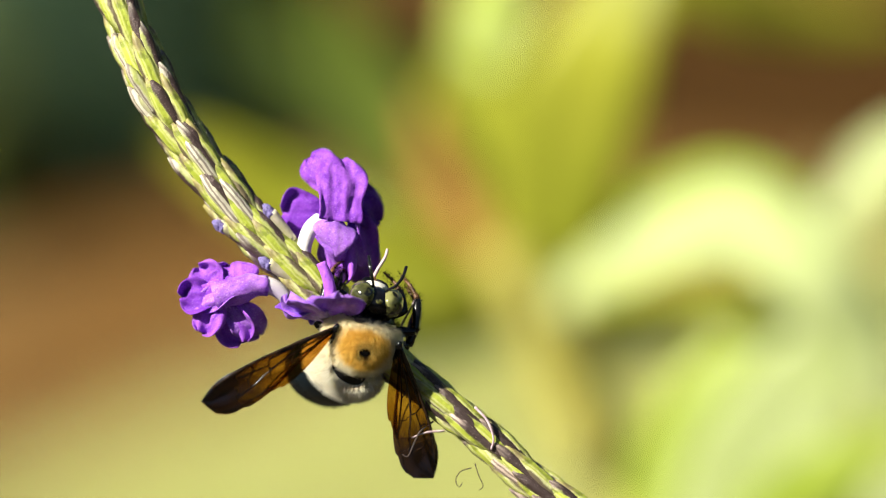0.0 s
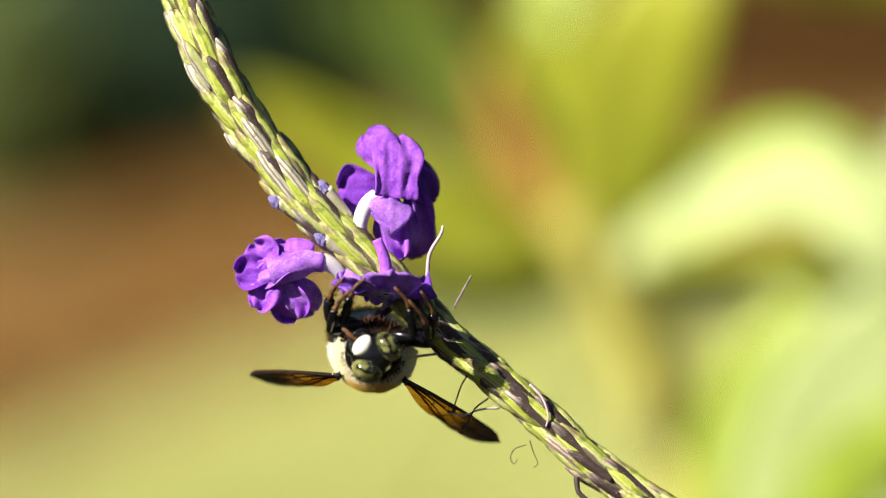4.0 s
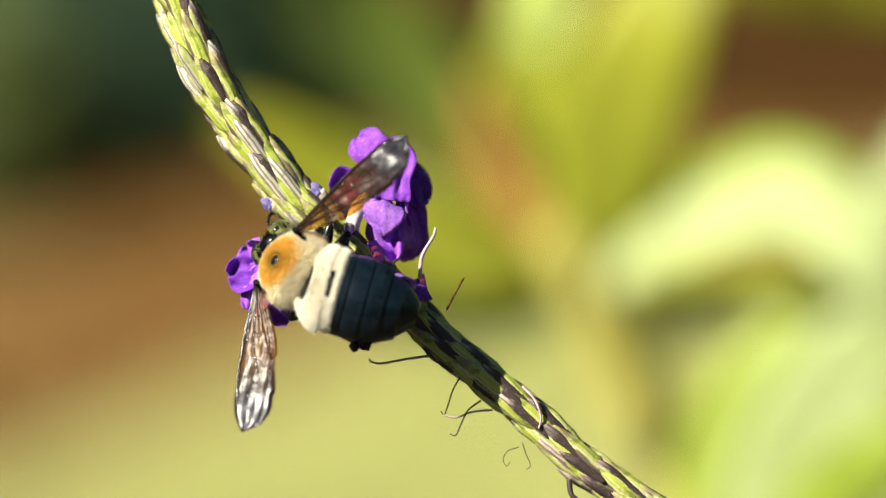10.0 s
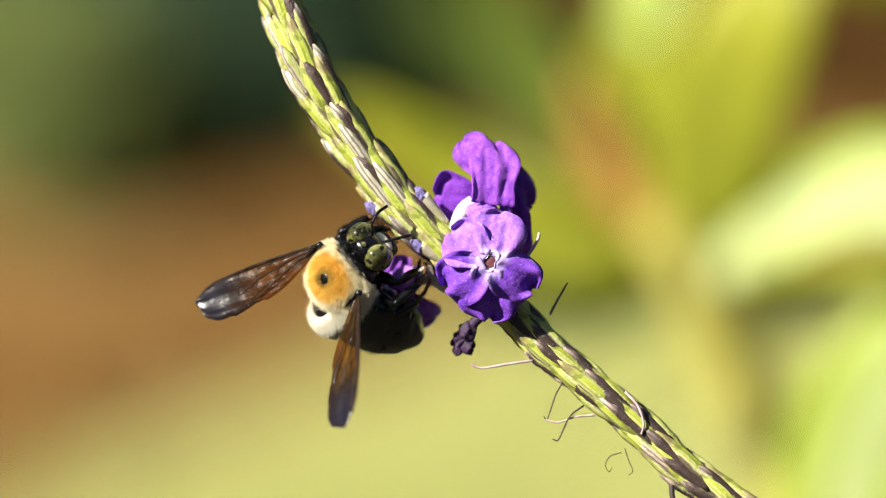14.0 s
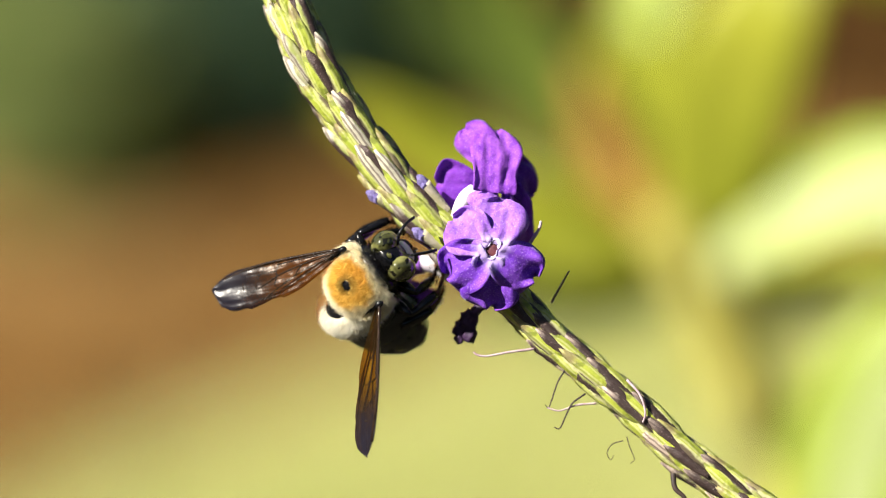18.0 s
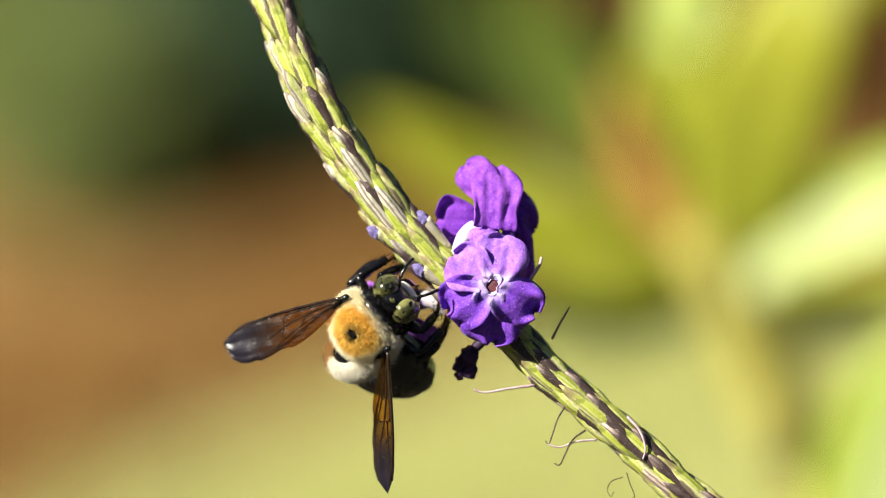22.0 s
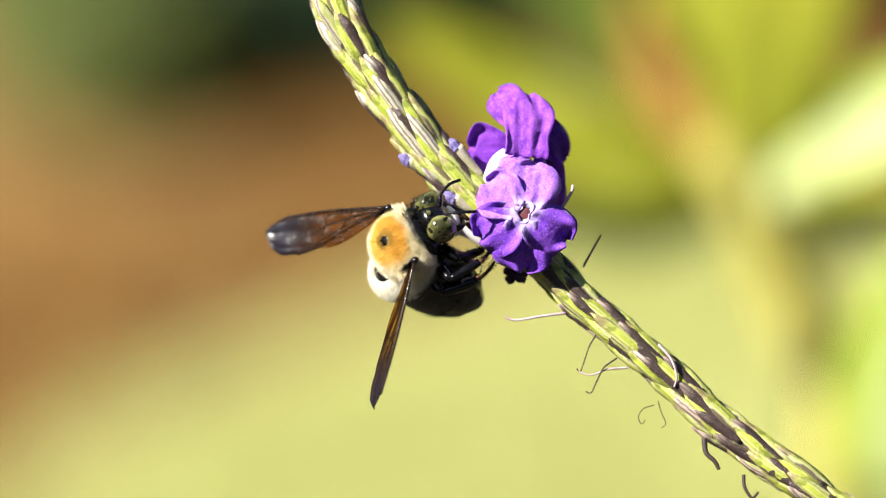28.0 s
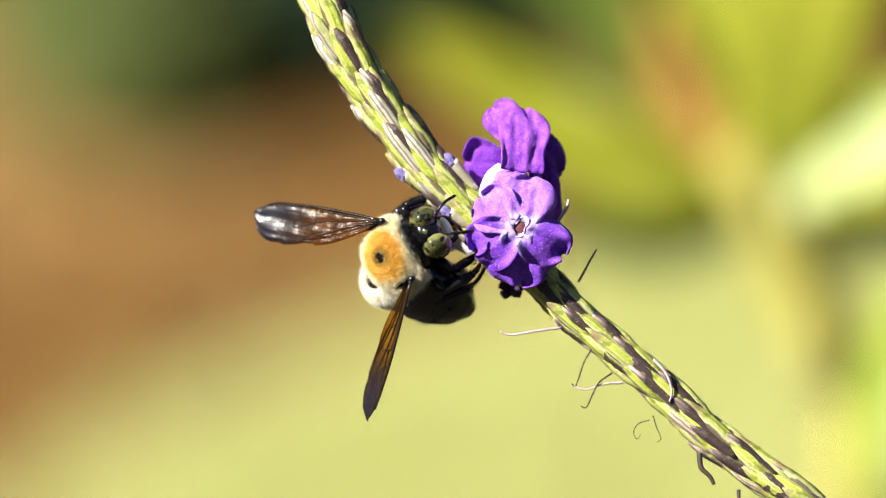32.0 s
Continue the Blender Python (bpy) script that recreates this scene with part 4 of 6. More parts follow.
    gathered(hood, Matrix(), (
        ((-108, 8, -16), (-186, 12, -26), 94, (-0.25, 0.15, 1), 0.30, 0.25, 0.06, L), ((-84, 60, -8), (-134, 112, 2), 74, (-0.4, 0.45, 1), -0.22, 0.3, 0.06, V, 0.6),
        ((-82, -2, 26), (-74, 116, 2), 88, (0.22, 0.22, 1), -0.10, 0.16, 0.05, V, 0.86), ((-70, 62, -14), (2, 6, -26), 80, (0.55, 0.3, 1), -0.20, 0.35, 0.09, L),
        ((-50, 14, -18), (-22, -104, -20), 68, (0.5, 0.0, 1), -0.30, 0.3, 0.10, V), ((-92, 0, -4), (-72, -112, -8), 58, (-0.25, -0.1, 1), 0.3, 0.25, 0.12, V),
        ((-122, -18, 16), (-58, -40, 24), 66, (-0.1, 0.5, 1), -0.45, 0.15, 0.06, P), ((-60, 20, 2), (-66, -82, 12), 34, (-0.5, 0.1, 1), -0.5, 0.1, 0.10, P),
        ((-112, -30, 8), (-92, -92, 4), 48, (-0.3, 0, 1), -0.3, 0.2, 0.10, P)), 70)
    # the withered one below
    dead = part("withered_blossom", tube(bmesh.new(), smooth_path([at(-62, -190, -8), at(-96, -208, -10), at(-118, -230, -12)], 8), 0.0006, 8), WITHER, spike, "shrivelled dark purple blossom")
    for k, (x, y, z, r) in enumerate(((-122, -238, -10, 1.0), (-134, -252, -16, 0.9), (-118, -262, -8, 0.8), (-138, -270, -12, 0.6))):
        bm = ball(bmesh.new(), at(x, y, z), (r * 0.001, r * 0.0011, r * 0.001), 16, 12)
        for v in bm.verts:
            v.co += (v.co - at(x, y, z)) * (0.6 * noise.noise(v.co * 2200 + Vector((k, 0, 0))))
        part("petal", bm, WITHER, dead)
    return drooping, side, dead


def build_buds():
    for x, y, z, ax, ay in ((-286, -18, 14, -0.85, 0.52), (-200, 6, 22, -0.62, 0.76), (-205, -84, 32, -0.84, 0.54)):
        d = Vector((ax, ay, 0.22)).normalized()
        sheath = part("bud", tube(bmesh.new(), smooth_path([at(x, y, z) - d * 0.0042, at(x, y, z) - d * 0.0020, at(x, y, z)], 8), [0.00050 + 0.000025 * i for i in range(9)], 12, wobble=0.12), CALYX_SHEATH, spike, "unopened blossom bud in a pale calyx")
        bm = ball(bmesh.new(), (0, 0, 0), (0.00066, 0.00094, 0.00066), 18, 14)
        for v in bm.verts:
            v.co *= 1 + 0.5 * noise.noise(v.co * 2000)
        part("bud_tip", bm, BUD, sheath, "velvety blue-violet bud tip", frame_to(d, (0, 0, 1), at(x, y, z) + d * 0.0001))


def thread(path, radius, material, label):
    pts = smooth_path([at(*p) for p in path], 22)
    part("style", tube(bmesh.new(), pts, [radius * (1.15 - 0.02 * i) for i in range(23)], 7), material, spike, label)


def build_threads():
    live, dry = "pale mauve thread-like style", "curled dry dark style"
    thread(((-22, -150, 10), (-18, -110, 14), (2, -75, 16), (6, -60, 16)), 0.00022, STYLE, live)
    thread(((25, -205, 0), (38, -180, 6), (52, -155, 8), (56, -148, 8)), 0.00013, STYLE_GREY, "grey-mauve dry style")
    thread(((-5, -286, 14), (-50, -292, 18), (-90, -299, 18), (-108, -296, 18), (-112, -291, 18)), 0.00014, STYLE, live)
    thread(((48, -325, 12), (36, -345, 16), (26, -375, 18), (20, -390, 18), (14, -384, 18)), 0.00009, STYLE_DARK, dry)
    thread(((105, -382, 12), (70, -385, 16), (40, -395, 18), (18, -390, 18)), 0.00012, STYLE, live)
    thread(((85, -365, 16), (62, -382, 20), (50, -405, 20), (40, -426, 20), (30, -424, 20)), 0.0001, STYLE_DARK, dry)
    thread(((158, -340, 30), (180, -365, 36), (190, -395, 36), (186, -415, 34)), 0.00015, STYLE, live)
    thread(((158, -440, 10), (164, -460, 12), (172, -480, 12), (165, -488, 12)), 0.00006, STYLE_DARK, dry)
    thread(((152, -448, 8), (132, -455, 8), (124, -470, 8), (130, -482, 8), (136, -474, 8)), 0.00006, STYLE_DARK, dry)
    thread(((240, -505, 22), (243, -530, 26), (258, -545, 26), (266, -560, 26)), 0.00030, STYLE_DARK, "curled black withered style")
    thread(((310, -570, 12), (312, -592, 16), (325, -610, 16), (336, -600, 16)), 0.0002, STYLE_DARK, dry)


build_spike()
flower_drooping, flower_side, flower_withered = build_blossoms()
build_buds()
build_threads()

# ---- the bee ----
ABDOMEN_HINGE = Vector((0, -3.1, -0.4)) * MM
WING_LEFT, WING_RIGHT = Vector((-3.8, 0.9, 2.5)) * MM, Vector((3.8, 0.9, 2.5)) * MM


def bee_at(x, y, z, ahead, back):
    """The bee's pose: its thorax's place, the way that it heads, and the way that its back faces."""
    return ANCHOR @ frame_to(ahead, back, at(x, y, z))


def turned(hinge, ahead, back):
    return frame_to(ahead, back, hinge)


def swung(hinge, way, to):
    """A leg turned about its hinge, from one direction to another."""
    p = Vector(hinge) * MM
    return Matrix.Translation(p) @ Vector(way).rotation_difference(Vector(to)).to_matrix().to_4x4() @ Matrix.Translation(-p)


def rolled(angle):
    """The head on its neck, rolled about the body's axis."""
    return pose(0, 0.0045, 0, 0, angle, 0)


def build_bee():
    bee = tagged(new("carpenter_bee"), "large carpenter bee with tan thorax and shiny black abdomen", "bee")
    bee.matrix_basis = bee_at(0, 0, 0, (0, 1, 0), (0, 0, 1))
    rng = random.Random(5)
    size = Vector((4.15, 3.6, 3.75)) * MM
    thorax = part("thorax", ball(bmesh.new(), (0, 0, 0), size, 32, 22), PILE, bee, "tan and cream furry thorax")
    spots, long = [], []
    while len(spots) + len(long) < 46000:
        d = Vector((rng.gauss(0, 1), rng.gauss(0, 1), rng.gauss(0, 1))).normalized()
        if d.z < -0.42 + 0.3 * d.y or d.y > 0.62 + 0.40 * max(0.0, d.z) - 0.10 * abs(d.x):
            continue
        bald = Vector((d.x, d.y + 0.12, 0)).length
        if d.z > 0 and bald < 0.17:
            continue
        p = Vector((d.x * size.x, d.y * size.y, d.z * size.z))
        clump = noise.noise_vector(d * 9.0) * 0.34
        way = (d * 0.72 + Vector((0, -0.46, 0.1)) + clump + Vector((rng.gauss(0, 1), rng.gauss(0, 1), rng.gauss(0, 1))) * 0.17).normalized()
        (long if d.z < 0.45 or d.y < -0.55 else spots).append((p * 0.98, way))
    hair_part("fur", spots, 0.00058, 0.000021, PILE, thorax, 1)
    hair_part("fur", long, 0.00088, 0.000021, PILE, thorax, 21, "longer cream fur of the flanks")
    part("bald_spot", ball(bmesh.new(), (0, -0.00042, size.z * 0.965), (0.00066, 0.00062, 0.00017), 16, 10), CHITIN, thorax, "shiny black bald spot")
    spots = []
    for _ in range(150):
        a, r = rng.uniform(0, 6.28), rng.uniform(0.35, 1.1)
        spots.append((Vector((math.cos(a) * r * 0.9, -0.42 + math.sin(a) * r, 3.62 - 0.15 * r)) * MM, Vector((math.cos(a) * 0.3, -0.6, 0.7)).normalized()))
    hair_part("dark_tuft", spots, 0.0005, 0.00004, BLACK_HAIR, thorax, 8, "dark hairs round the bald spot")
    spots = []
    for _ in range(360):
        sx, a, r = rng.choice((-1, 1)), rng.uniform(0, 6.28), rng.uniform(0, 1) ** 0.7
        p = Vector((sx * 3.65, 0.4 + math.cos(a) * r * 1.2, 2.2 + math.sin(a) * r * 0.6)) * MM
        spots.append((p, (Vector((sx * 0.5, -0.7, 0.5)) + Vector((rng.gauss(0, 0.2), rng.gauss(0, 0.2), rng.gauss(0, 0.2)))).normalized()))
    hair_part("dark_tuft", spots, 0.0008, 0.00004, BLACK_HAIR, thorax, 11, "dark hairs at the wing bases")
    collar = part("collar", ball(bmesh.new(), (0, 0.0024, -0.0001), (0.0033, 0.0016, 0.0029), 24, 16), CHITIN, thorax, "black furry collar behind the head")
    spots = []
    for _ in range(700):
        d = Vector((rng.gauss(0, 1), abs(rng.gauss(0, 1)) - 0.2, rng.gauss(0, 1))).normalized()
        spots.append((Vector((d.x * 3.4, 2.4 + d.y * 1.7, d.z * 3.0 - 0.1)) * MM, (d + Vector((rng.gauss(0, 0.25), 0.2, rng.gauss(0, 0.25)))).normalized()))
    hair_part("collar_hair", spots, 0.00055, 0.00003, BLACK_HAIR, collar, 31)
    part("breast", ball(bmesh.new(), (0, 0.0002, -0.0014), (0.0036, 0.0036, 0.0029), 20, 14), BREAST, thorax, "black underside")
    spots = []
    for _ in range(2000):
        d = Vector((rng.gauss(0, 1), rng.gauss(0, 1), -abs(rng.gauss(0, 1)))).normalized()
        spots.append((Vector((d.x * 3.6, d.y * 3.6 + 0.2, d.z * 2.9 - 1.4)) * MM, (d + Vector((0, -0.3, 0))).normalized()))
    hair_part("bristles", spots[:900], 0.0007, 0.00004, BLACK_HAIR, thorax, 2)
    hair_part("bristles", spots[900:], 0.0007, 0.00003, TARSUS, thorax, 12, "brown hairs of the underside")
    for s in (-1, 1):
        part("wing_plate", ball(bmesh.new(), (s * 0.0038, 0.0010, 0.0025), (0.0004, 0.0006, 0.00035), 12, 8), CHITIN, thorax, "black wing-base plate")

    # head
    head = part("head", ball(bmesh.new(), (0, 0, 0), (0.0027, 0.0018, 0.0024), 26, 18), CHITIN, bee, "glossy black head", rolled(0))
    for s in (-1, 1):
        part("eye", ball(bmesh.new(), (s * 0.00176, 0.0005, 0.0006), (0.00142, 0.0017, 0.00185), 24, 18, pose(0, 0, 0, 0, s * -14, 0)), EYE_M, head, "large olive-green spotted eye")
        jaw = smooth_path([Vector((s * 1.4, 0.9, -2.0)) * MM, Vector((s * 1.2, 1.5, -2.8)) * MM, Vector((s * 0.2, 1.7, -3.2)) * MM], 6)
        part("mandible", tube(bmesh.new(), jaw, [0.00045 - 0.00004 * i for i in range(7)], 8), CHITIN, head)
        arm = smooth_path([Vector((s * 0.7, 1.4, 0.2)) * MM, Vector((s * 1.0, 2.2, 0.9)) * MM, Vector((s * 1.4, 2.8, 1.4)) * MM], 6)
        scape = part("antenna", tube(bmesh.new(), arm, 0.00016, 8), CHITIN, head, "thin black elbowed antenna")
        tip = smooth_path([Vector((s * 1.4, 2.8, 1.4)) * MM, Vector((s * 2.0, 4.0, 0.8)) * MM, Vector((s * 2.3, 4.9, -0.5)) * MM], 10)
        part("antenna", tube(bmesh.new(), tip, [0.00018 + 0.00002 * (i % 2) for i in range(11)], 8), CHITIN, head, "beaded antenna tip")
    plate = ball(bmesh.new(), (0, 0.00150, -0.0016), (0.0012, 0.00050, 0.0009), 18, 12)
    for v in plate.verts:
        v.co.x *= 1.15 - 240 * (v.co.z + 0.0016) if v.co.z > -0.0016 else 1.15
    part("clypeus", plate, FACE, head, "ivory-white face plate")
    part("ocelli", ball(bmesh.new(), (0, 0.0008, 0.0023), (0.0004, 0.0003, 0.0002), 10, 8), EYE_M, head)
    tongue = smooth_path([Vector((0, 1.0, -2.2)) * MM, Vector((0, 1.6, -3.4)) * MM, Vector((0, 1.6, -4.6)) * MM], 8)
    part("tongue", tube(bmesh.new(), tongue, [0.0004 - 0.00003 * i for i in range(9)], 8), TARSUS, head)
    spots = [(Vector((rng.uniform(-1.6, 1.6), rng.uniform(-1.2, 0.6), 2.2 + rng.uniform(-0.2, 0.1))) * MM, Vector((rng.gauss(0, 0.3), rng.gauss(0.2, 0.3), 1)).normalized()) for _ in range(260)]
    hair_part("head_hair", spots, 0.0006, 0.00004, BLACK_HAIR, head, 3)

    # abdomen: the keyed first segment carries the rest
    def girdle(y0, y1, r0, r1, bulge, flat=0.84):
        bm = bmesh.new()
        pts, radii = [], []
        for i in range(11):
            u = i / 10
            pts.append(Vector((0, (y0 + (y1 - y0) * u), -0.10 * abs(y0 + (y1 - y0) * u) * 0.5)) * MM)
            radii.append((r0 + (r1 - r0) * u + bulge * math.sin(math.pi * u)) * MM)
        tube(bm, pts, radii, 30)
        for v in bm.verts:
            v.co.z = v.co.z * 0.74
        return bm

    waist = part("abdomen", ball(bmesh.new(), (0, -0.0019, -0.0001), (0.0045, 0.0028, 0.0033), 30, 20), CHITIN, bee, "broad black abdomen with a cream band")
    waist.matrix_basis = turned(ABDOMEN_HINGE, (0, 1, 0), (0, 0, 1))
    rings = ((-2.0, -4.4, 4.40, 4.85), (-4.2, -6.6, 4.75, 4.90), (-6.4, -8.8, 4.80, 4.50), (-8.6, -10.8, 4.40, 3.5), (-10.6, -12.7, 3.4, 1.4))
    for y0, y1, r0, r1 in rings:
        part("tergite", girdle(y0, y1, r0, r1, 0.10), ABDOMEN, waist, "shiny blue-black abdominal plate")
    spots = []
    while len(spots) < 14000:
        d = Vector((rng.gauss(0, 1), rng.gauss(0, 1), rng.gauss(0, 1))).normalized()
        if d.y < 0.02 or d.z < -0.1 or (math.hypot(d.x * 0.8, d.z - 0.42) < 0.38 and d.y > 0.2):
            continue
        p = Vector((d.x * 4.5, -1.9 + d.y * 2.8, -0.1 + d.z * 3.3)) * MM
        spots.append((p, (d * 0.75 + Vector((rng.gauss(0, 0.15), -0.5, rng.gauss(0, 0.15)))).normalized()))
    for _ in range(6000):
        a, y = rng.uniform(0.05, 3.09), -rng.uniform(2.0, 3.1 - 0.4 * rng.random())
        d = Vector((math.cos(a), 0, math.sin(a)))
        if abs(math.cos(a)) < 0.35 and y > -2.6:
            continue
        spots.append((Vector((d.x * 4.45, y, 0.74 * (d.z * 4.45 - 0.05 * abs(y)))) * MM, (d * 0.6 + Vector((rng.gauss(0, 0.15), -0.7, rng.gauss(0, 0.15)))).normalized()))
    hair_part("cream_band", spots, 0.00090, 0.000026, CREAM_HAIR, waist, 4, "pale cream furry band")
    spots = []
    for _ in range(5200):
        a, y = rng.uniform(0, 6.283), -rng.uniform(5.0, 11.8) ** 1.0
        r = 4.75 if y > -8 else 4.75 - (-8 - y) * 0.85
        if y > -8 and math.sin(a) > 0.2 and rng.random() < 0.8:
            continue
        d = Vector((math.cos(a), 0, math.sin(a)))
        spots.append((Vector((d.x * r, y, 0.74 * (d.z * r - 0.05 * abs(y)))) * MM, (d * 0.5 + Vector((rng.gauss(0, 0.15), -0.8, rng.gauss(0, 0.15)))).normalized()))
    hair_part("bristles", spots, 0.00058, 0.000022, BLACK_HAIR, waist, 6, "short black bristles")

    # legs
    chains = {"fore": ((1.7, 2.4, -2.6), (4.4, 3.8, -2.4), (3.7, 5.2, -5.6), (1.8, 6.2, -7.8)),
              "middle": ((2.6, 0.6, -2.6), (6.2, 2.0, -1.7), (5.7, 5.2, -3.9), (3.5, 6.8, -6.4)),
              "hind": ((2.4, -1.4, -2.8), (6.3, -0.2, -2.9), (6.5, 3.2, -5.2), (4.8, 5.4, -7.6))}
    legs = {}
    for kind, chain in chains.items():
        for s in (-1, 1):
            a, b, c, d = (Vector((s * x * (0.84 if s < 0 else 1), y, z - (0.8 if s < 0 else 0))) * MM for x, y, z in chain)
            k = 1.3 if kind == "hind" else 0.95
            leg = part("leg", tube(bmesh.new(), smooth_path([a, a.lerp(b, 0.5), b], 8), [v * k * MM for v in (0.45, 0.62, 0.7, 0.74, 0.74, 0.7, 0.62, 0.5, 0.36)], 10), CHITIN, bee, "glossy black bristly leg")
            legs[kind, s] = leg
            part("tibia", tube(bmesh.new(), smooth_path([b, b.lerp(c, 0.5), c], 8), [v * k * MM for v in (0.34, 0.4, 0.46, 0.52, 0.56, 0.58, 0.56, 0.5, 0.4)], 10), CHITIN, leg)
            part("tarsus", tube(bmesh.new(), smooth_path([c, c.lerp(d, 0.5) + Vector((s, 0, 0)) * 0.0003, d], 10), [v * MM for v in (0.32, 0.36, 0.3, 0.2, 0.26, 0.18, 0.24, 0.17, 0.22, 0.16, 0.12)], 8), TARSUS, leg, "slim brown tarsus")
            spots = []
            for _ in range(420):
                u = rng.random()
                p = b.lerp(c, u) if rng.random() < 0.7 else c.lerp(d, u)
                w = Vector((rng.gauss(0, 1), rng.gauss(0, 1), rng.gauss(0, 1))).normalized()
                spots.append((p + w * 0.0003, (w + (c - b).normalized() * 0.6).normalized()))
            hair_part("bristles", spots, 0.0006, 0.00003, BLACK_HAIR, leg, 7)

    # wings: +Y to the tip, the hind edge towards -s X
    def membrane(length, lead, trail, s, wave):
        rows = []
        for i in range(33):
            u = i / 32
            a, b = lead(u), trail(u)
            if u > 0.72:
                b -= 0.16 * abs(math.sin(u * 57)) + 0.12 * abs(math.sin(u * 131))
            rows.append([Vector((-s * (a + (b - a) * j / 8), length * u, (0.16 * math.sin(j * 1.6 + u * 3) + 0.10 * math.sin(j * 3.1 + 11 * u)) * wave)) * MM for j in range(9)])
        if s < 0:
            rows = [r[::-1] for r in rows]
        return sheet(bmesh.new(), rows, 0.00004)

    rim = lambda u, w: w * math.sqrt(max(0.0, 1 - max(0.0, (u - 0.82) / 0.185) ** 2)) if u > 0.82 else w
    lead = lambda u: -0.25 - 0.35 * math.sin(math.pi * u) + max(0, u - 0.78) ** 2 * 30
    trail = lambda u: max(rim(u, 0.35 + 4.1 * math.sin(math.pi * 0.5 * min(1, u / 0.78)) ** 1.6), lead(u) + 0.12)
    wings = []
    for s, hinge in ((-1, WING_LEFT), (1, WING_RIGHT)):
        wing = part("forewing", membrane(17.3, lead, trail, s, 0.45), WING, bee, "smoky brown veined wing")
        wing.matrix_basis = turned(hinge, (s * 0.75, -0.65, 0.1), (0, 0, 1))
        hl = lambda u: trail(min(1, 0.05 + u * 0.62)) - 0.7
        ht = lambda u: max(hl(u) + 0.05, hl(u) + 1.5 * math.sin(math.pi * (0.1 + 0.9 * u)) ** 0.8)
        part("hindwing", membrane(11.2, hl, ht, s, 0.3), WING, wing, "smaller smoky hindwing")
        P = lambda u, v: Vector((-s * (lead(u) + (trail(u) - lead(u)) * v), 17.3 * u, 0.05)) * MM
        lines = (([(0, 0.1), (0.3, 0.04), (0.62, 0.03), (0.9, 0.05)], 0.16), ([(0, 0.3), (0.3, 0.16), (0.48, 0.14)], 0.10), ([(0.02, 0.5), (0.3, 0.42), (0.5, 0.46), (0.66, 0.6), (0.8, 0.62)], 0.09),
                 ([(0.02, 0.8), (0.3, 0.72), (0.5, 0.8), (0.62, 0.9)], 0.08), ([(0.48, 0.14), (0.5, 0.3), (0.5, 0.46)], 0.07), ([(0.62, 0.05), (0.6, 0.2), (0.66, 0.4), (0.66, 0.6)], 0.07),
                 ([(0.5, 0.3), (0.6, 0.26), (0.72, 0.22), (0.84, 0.1)], 0.07), ([(0.3, 0.42), (0.34, 0.58), (0.36, 0.75)], 0.07), ([(0.74, 0.22), (0.76, 0.4), (0.75, 0.61)], 0.06), ([(0.5, 0.46), (0.52, 0.65), (0.5, 0.8)], 0.06),
                 ([(0.66, 0.6), (0.8, 0.7), (0.93, 0.74)], 0.045), ([(0.8, 0.62), (0.88, 0.55), (0.95, 0.5)], 0.045), ([(0.84, 0.1), (0.9, 0.2), (0.96, 0.3)], 0.045), ([(0.62, 0.9), (0.72, 0.86), (0.82, 0.9)], 0.045), ([(0.1, 0.95), (0.3, 0.92), (0.5, 0.95)], 0.05))
        for line, r in lines:
            part("vein", tube(bmesh.new(), smooth_path([P(*q) for q in line], 12), r * 1.25 * MM, 6), VEIN, wing)
        wings.append(wing)
    return bee, waist, *wings, legs["hind", 1], head


bee, abdomen, wing_left, wing_right, hind_leg, bee_head = build_bee()


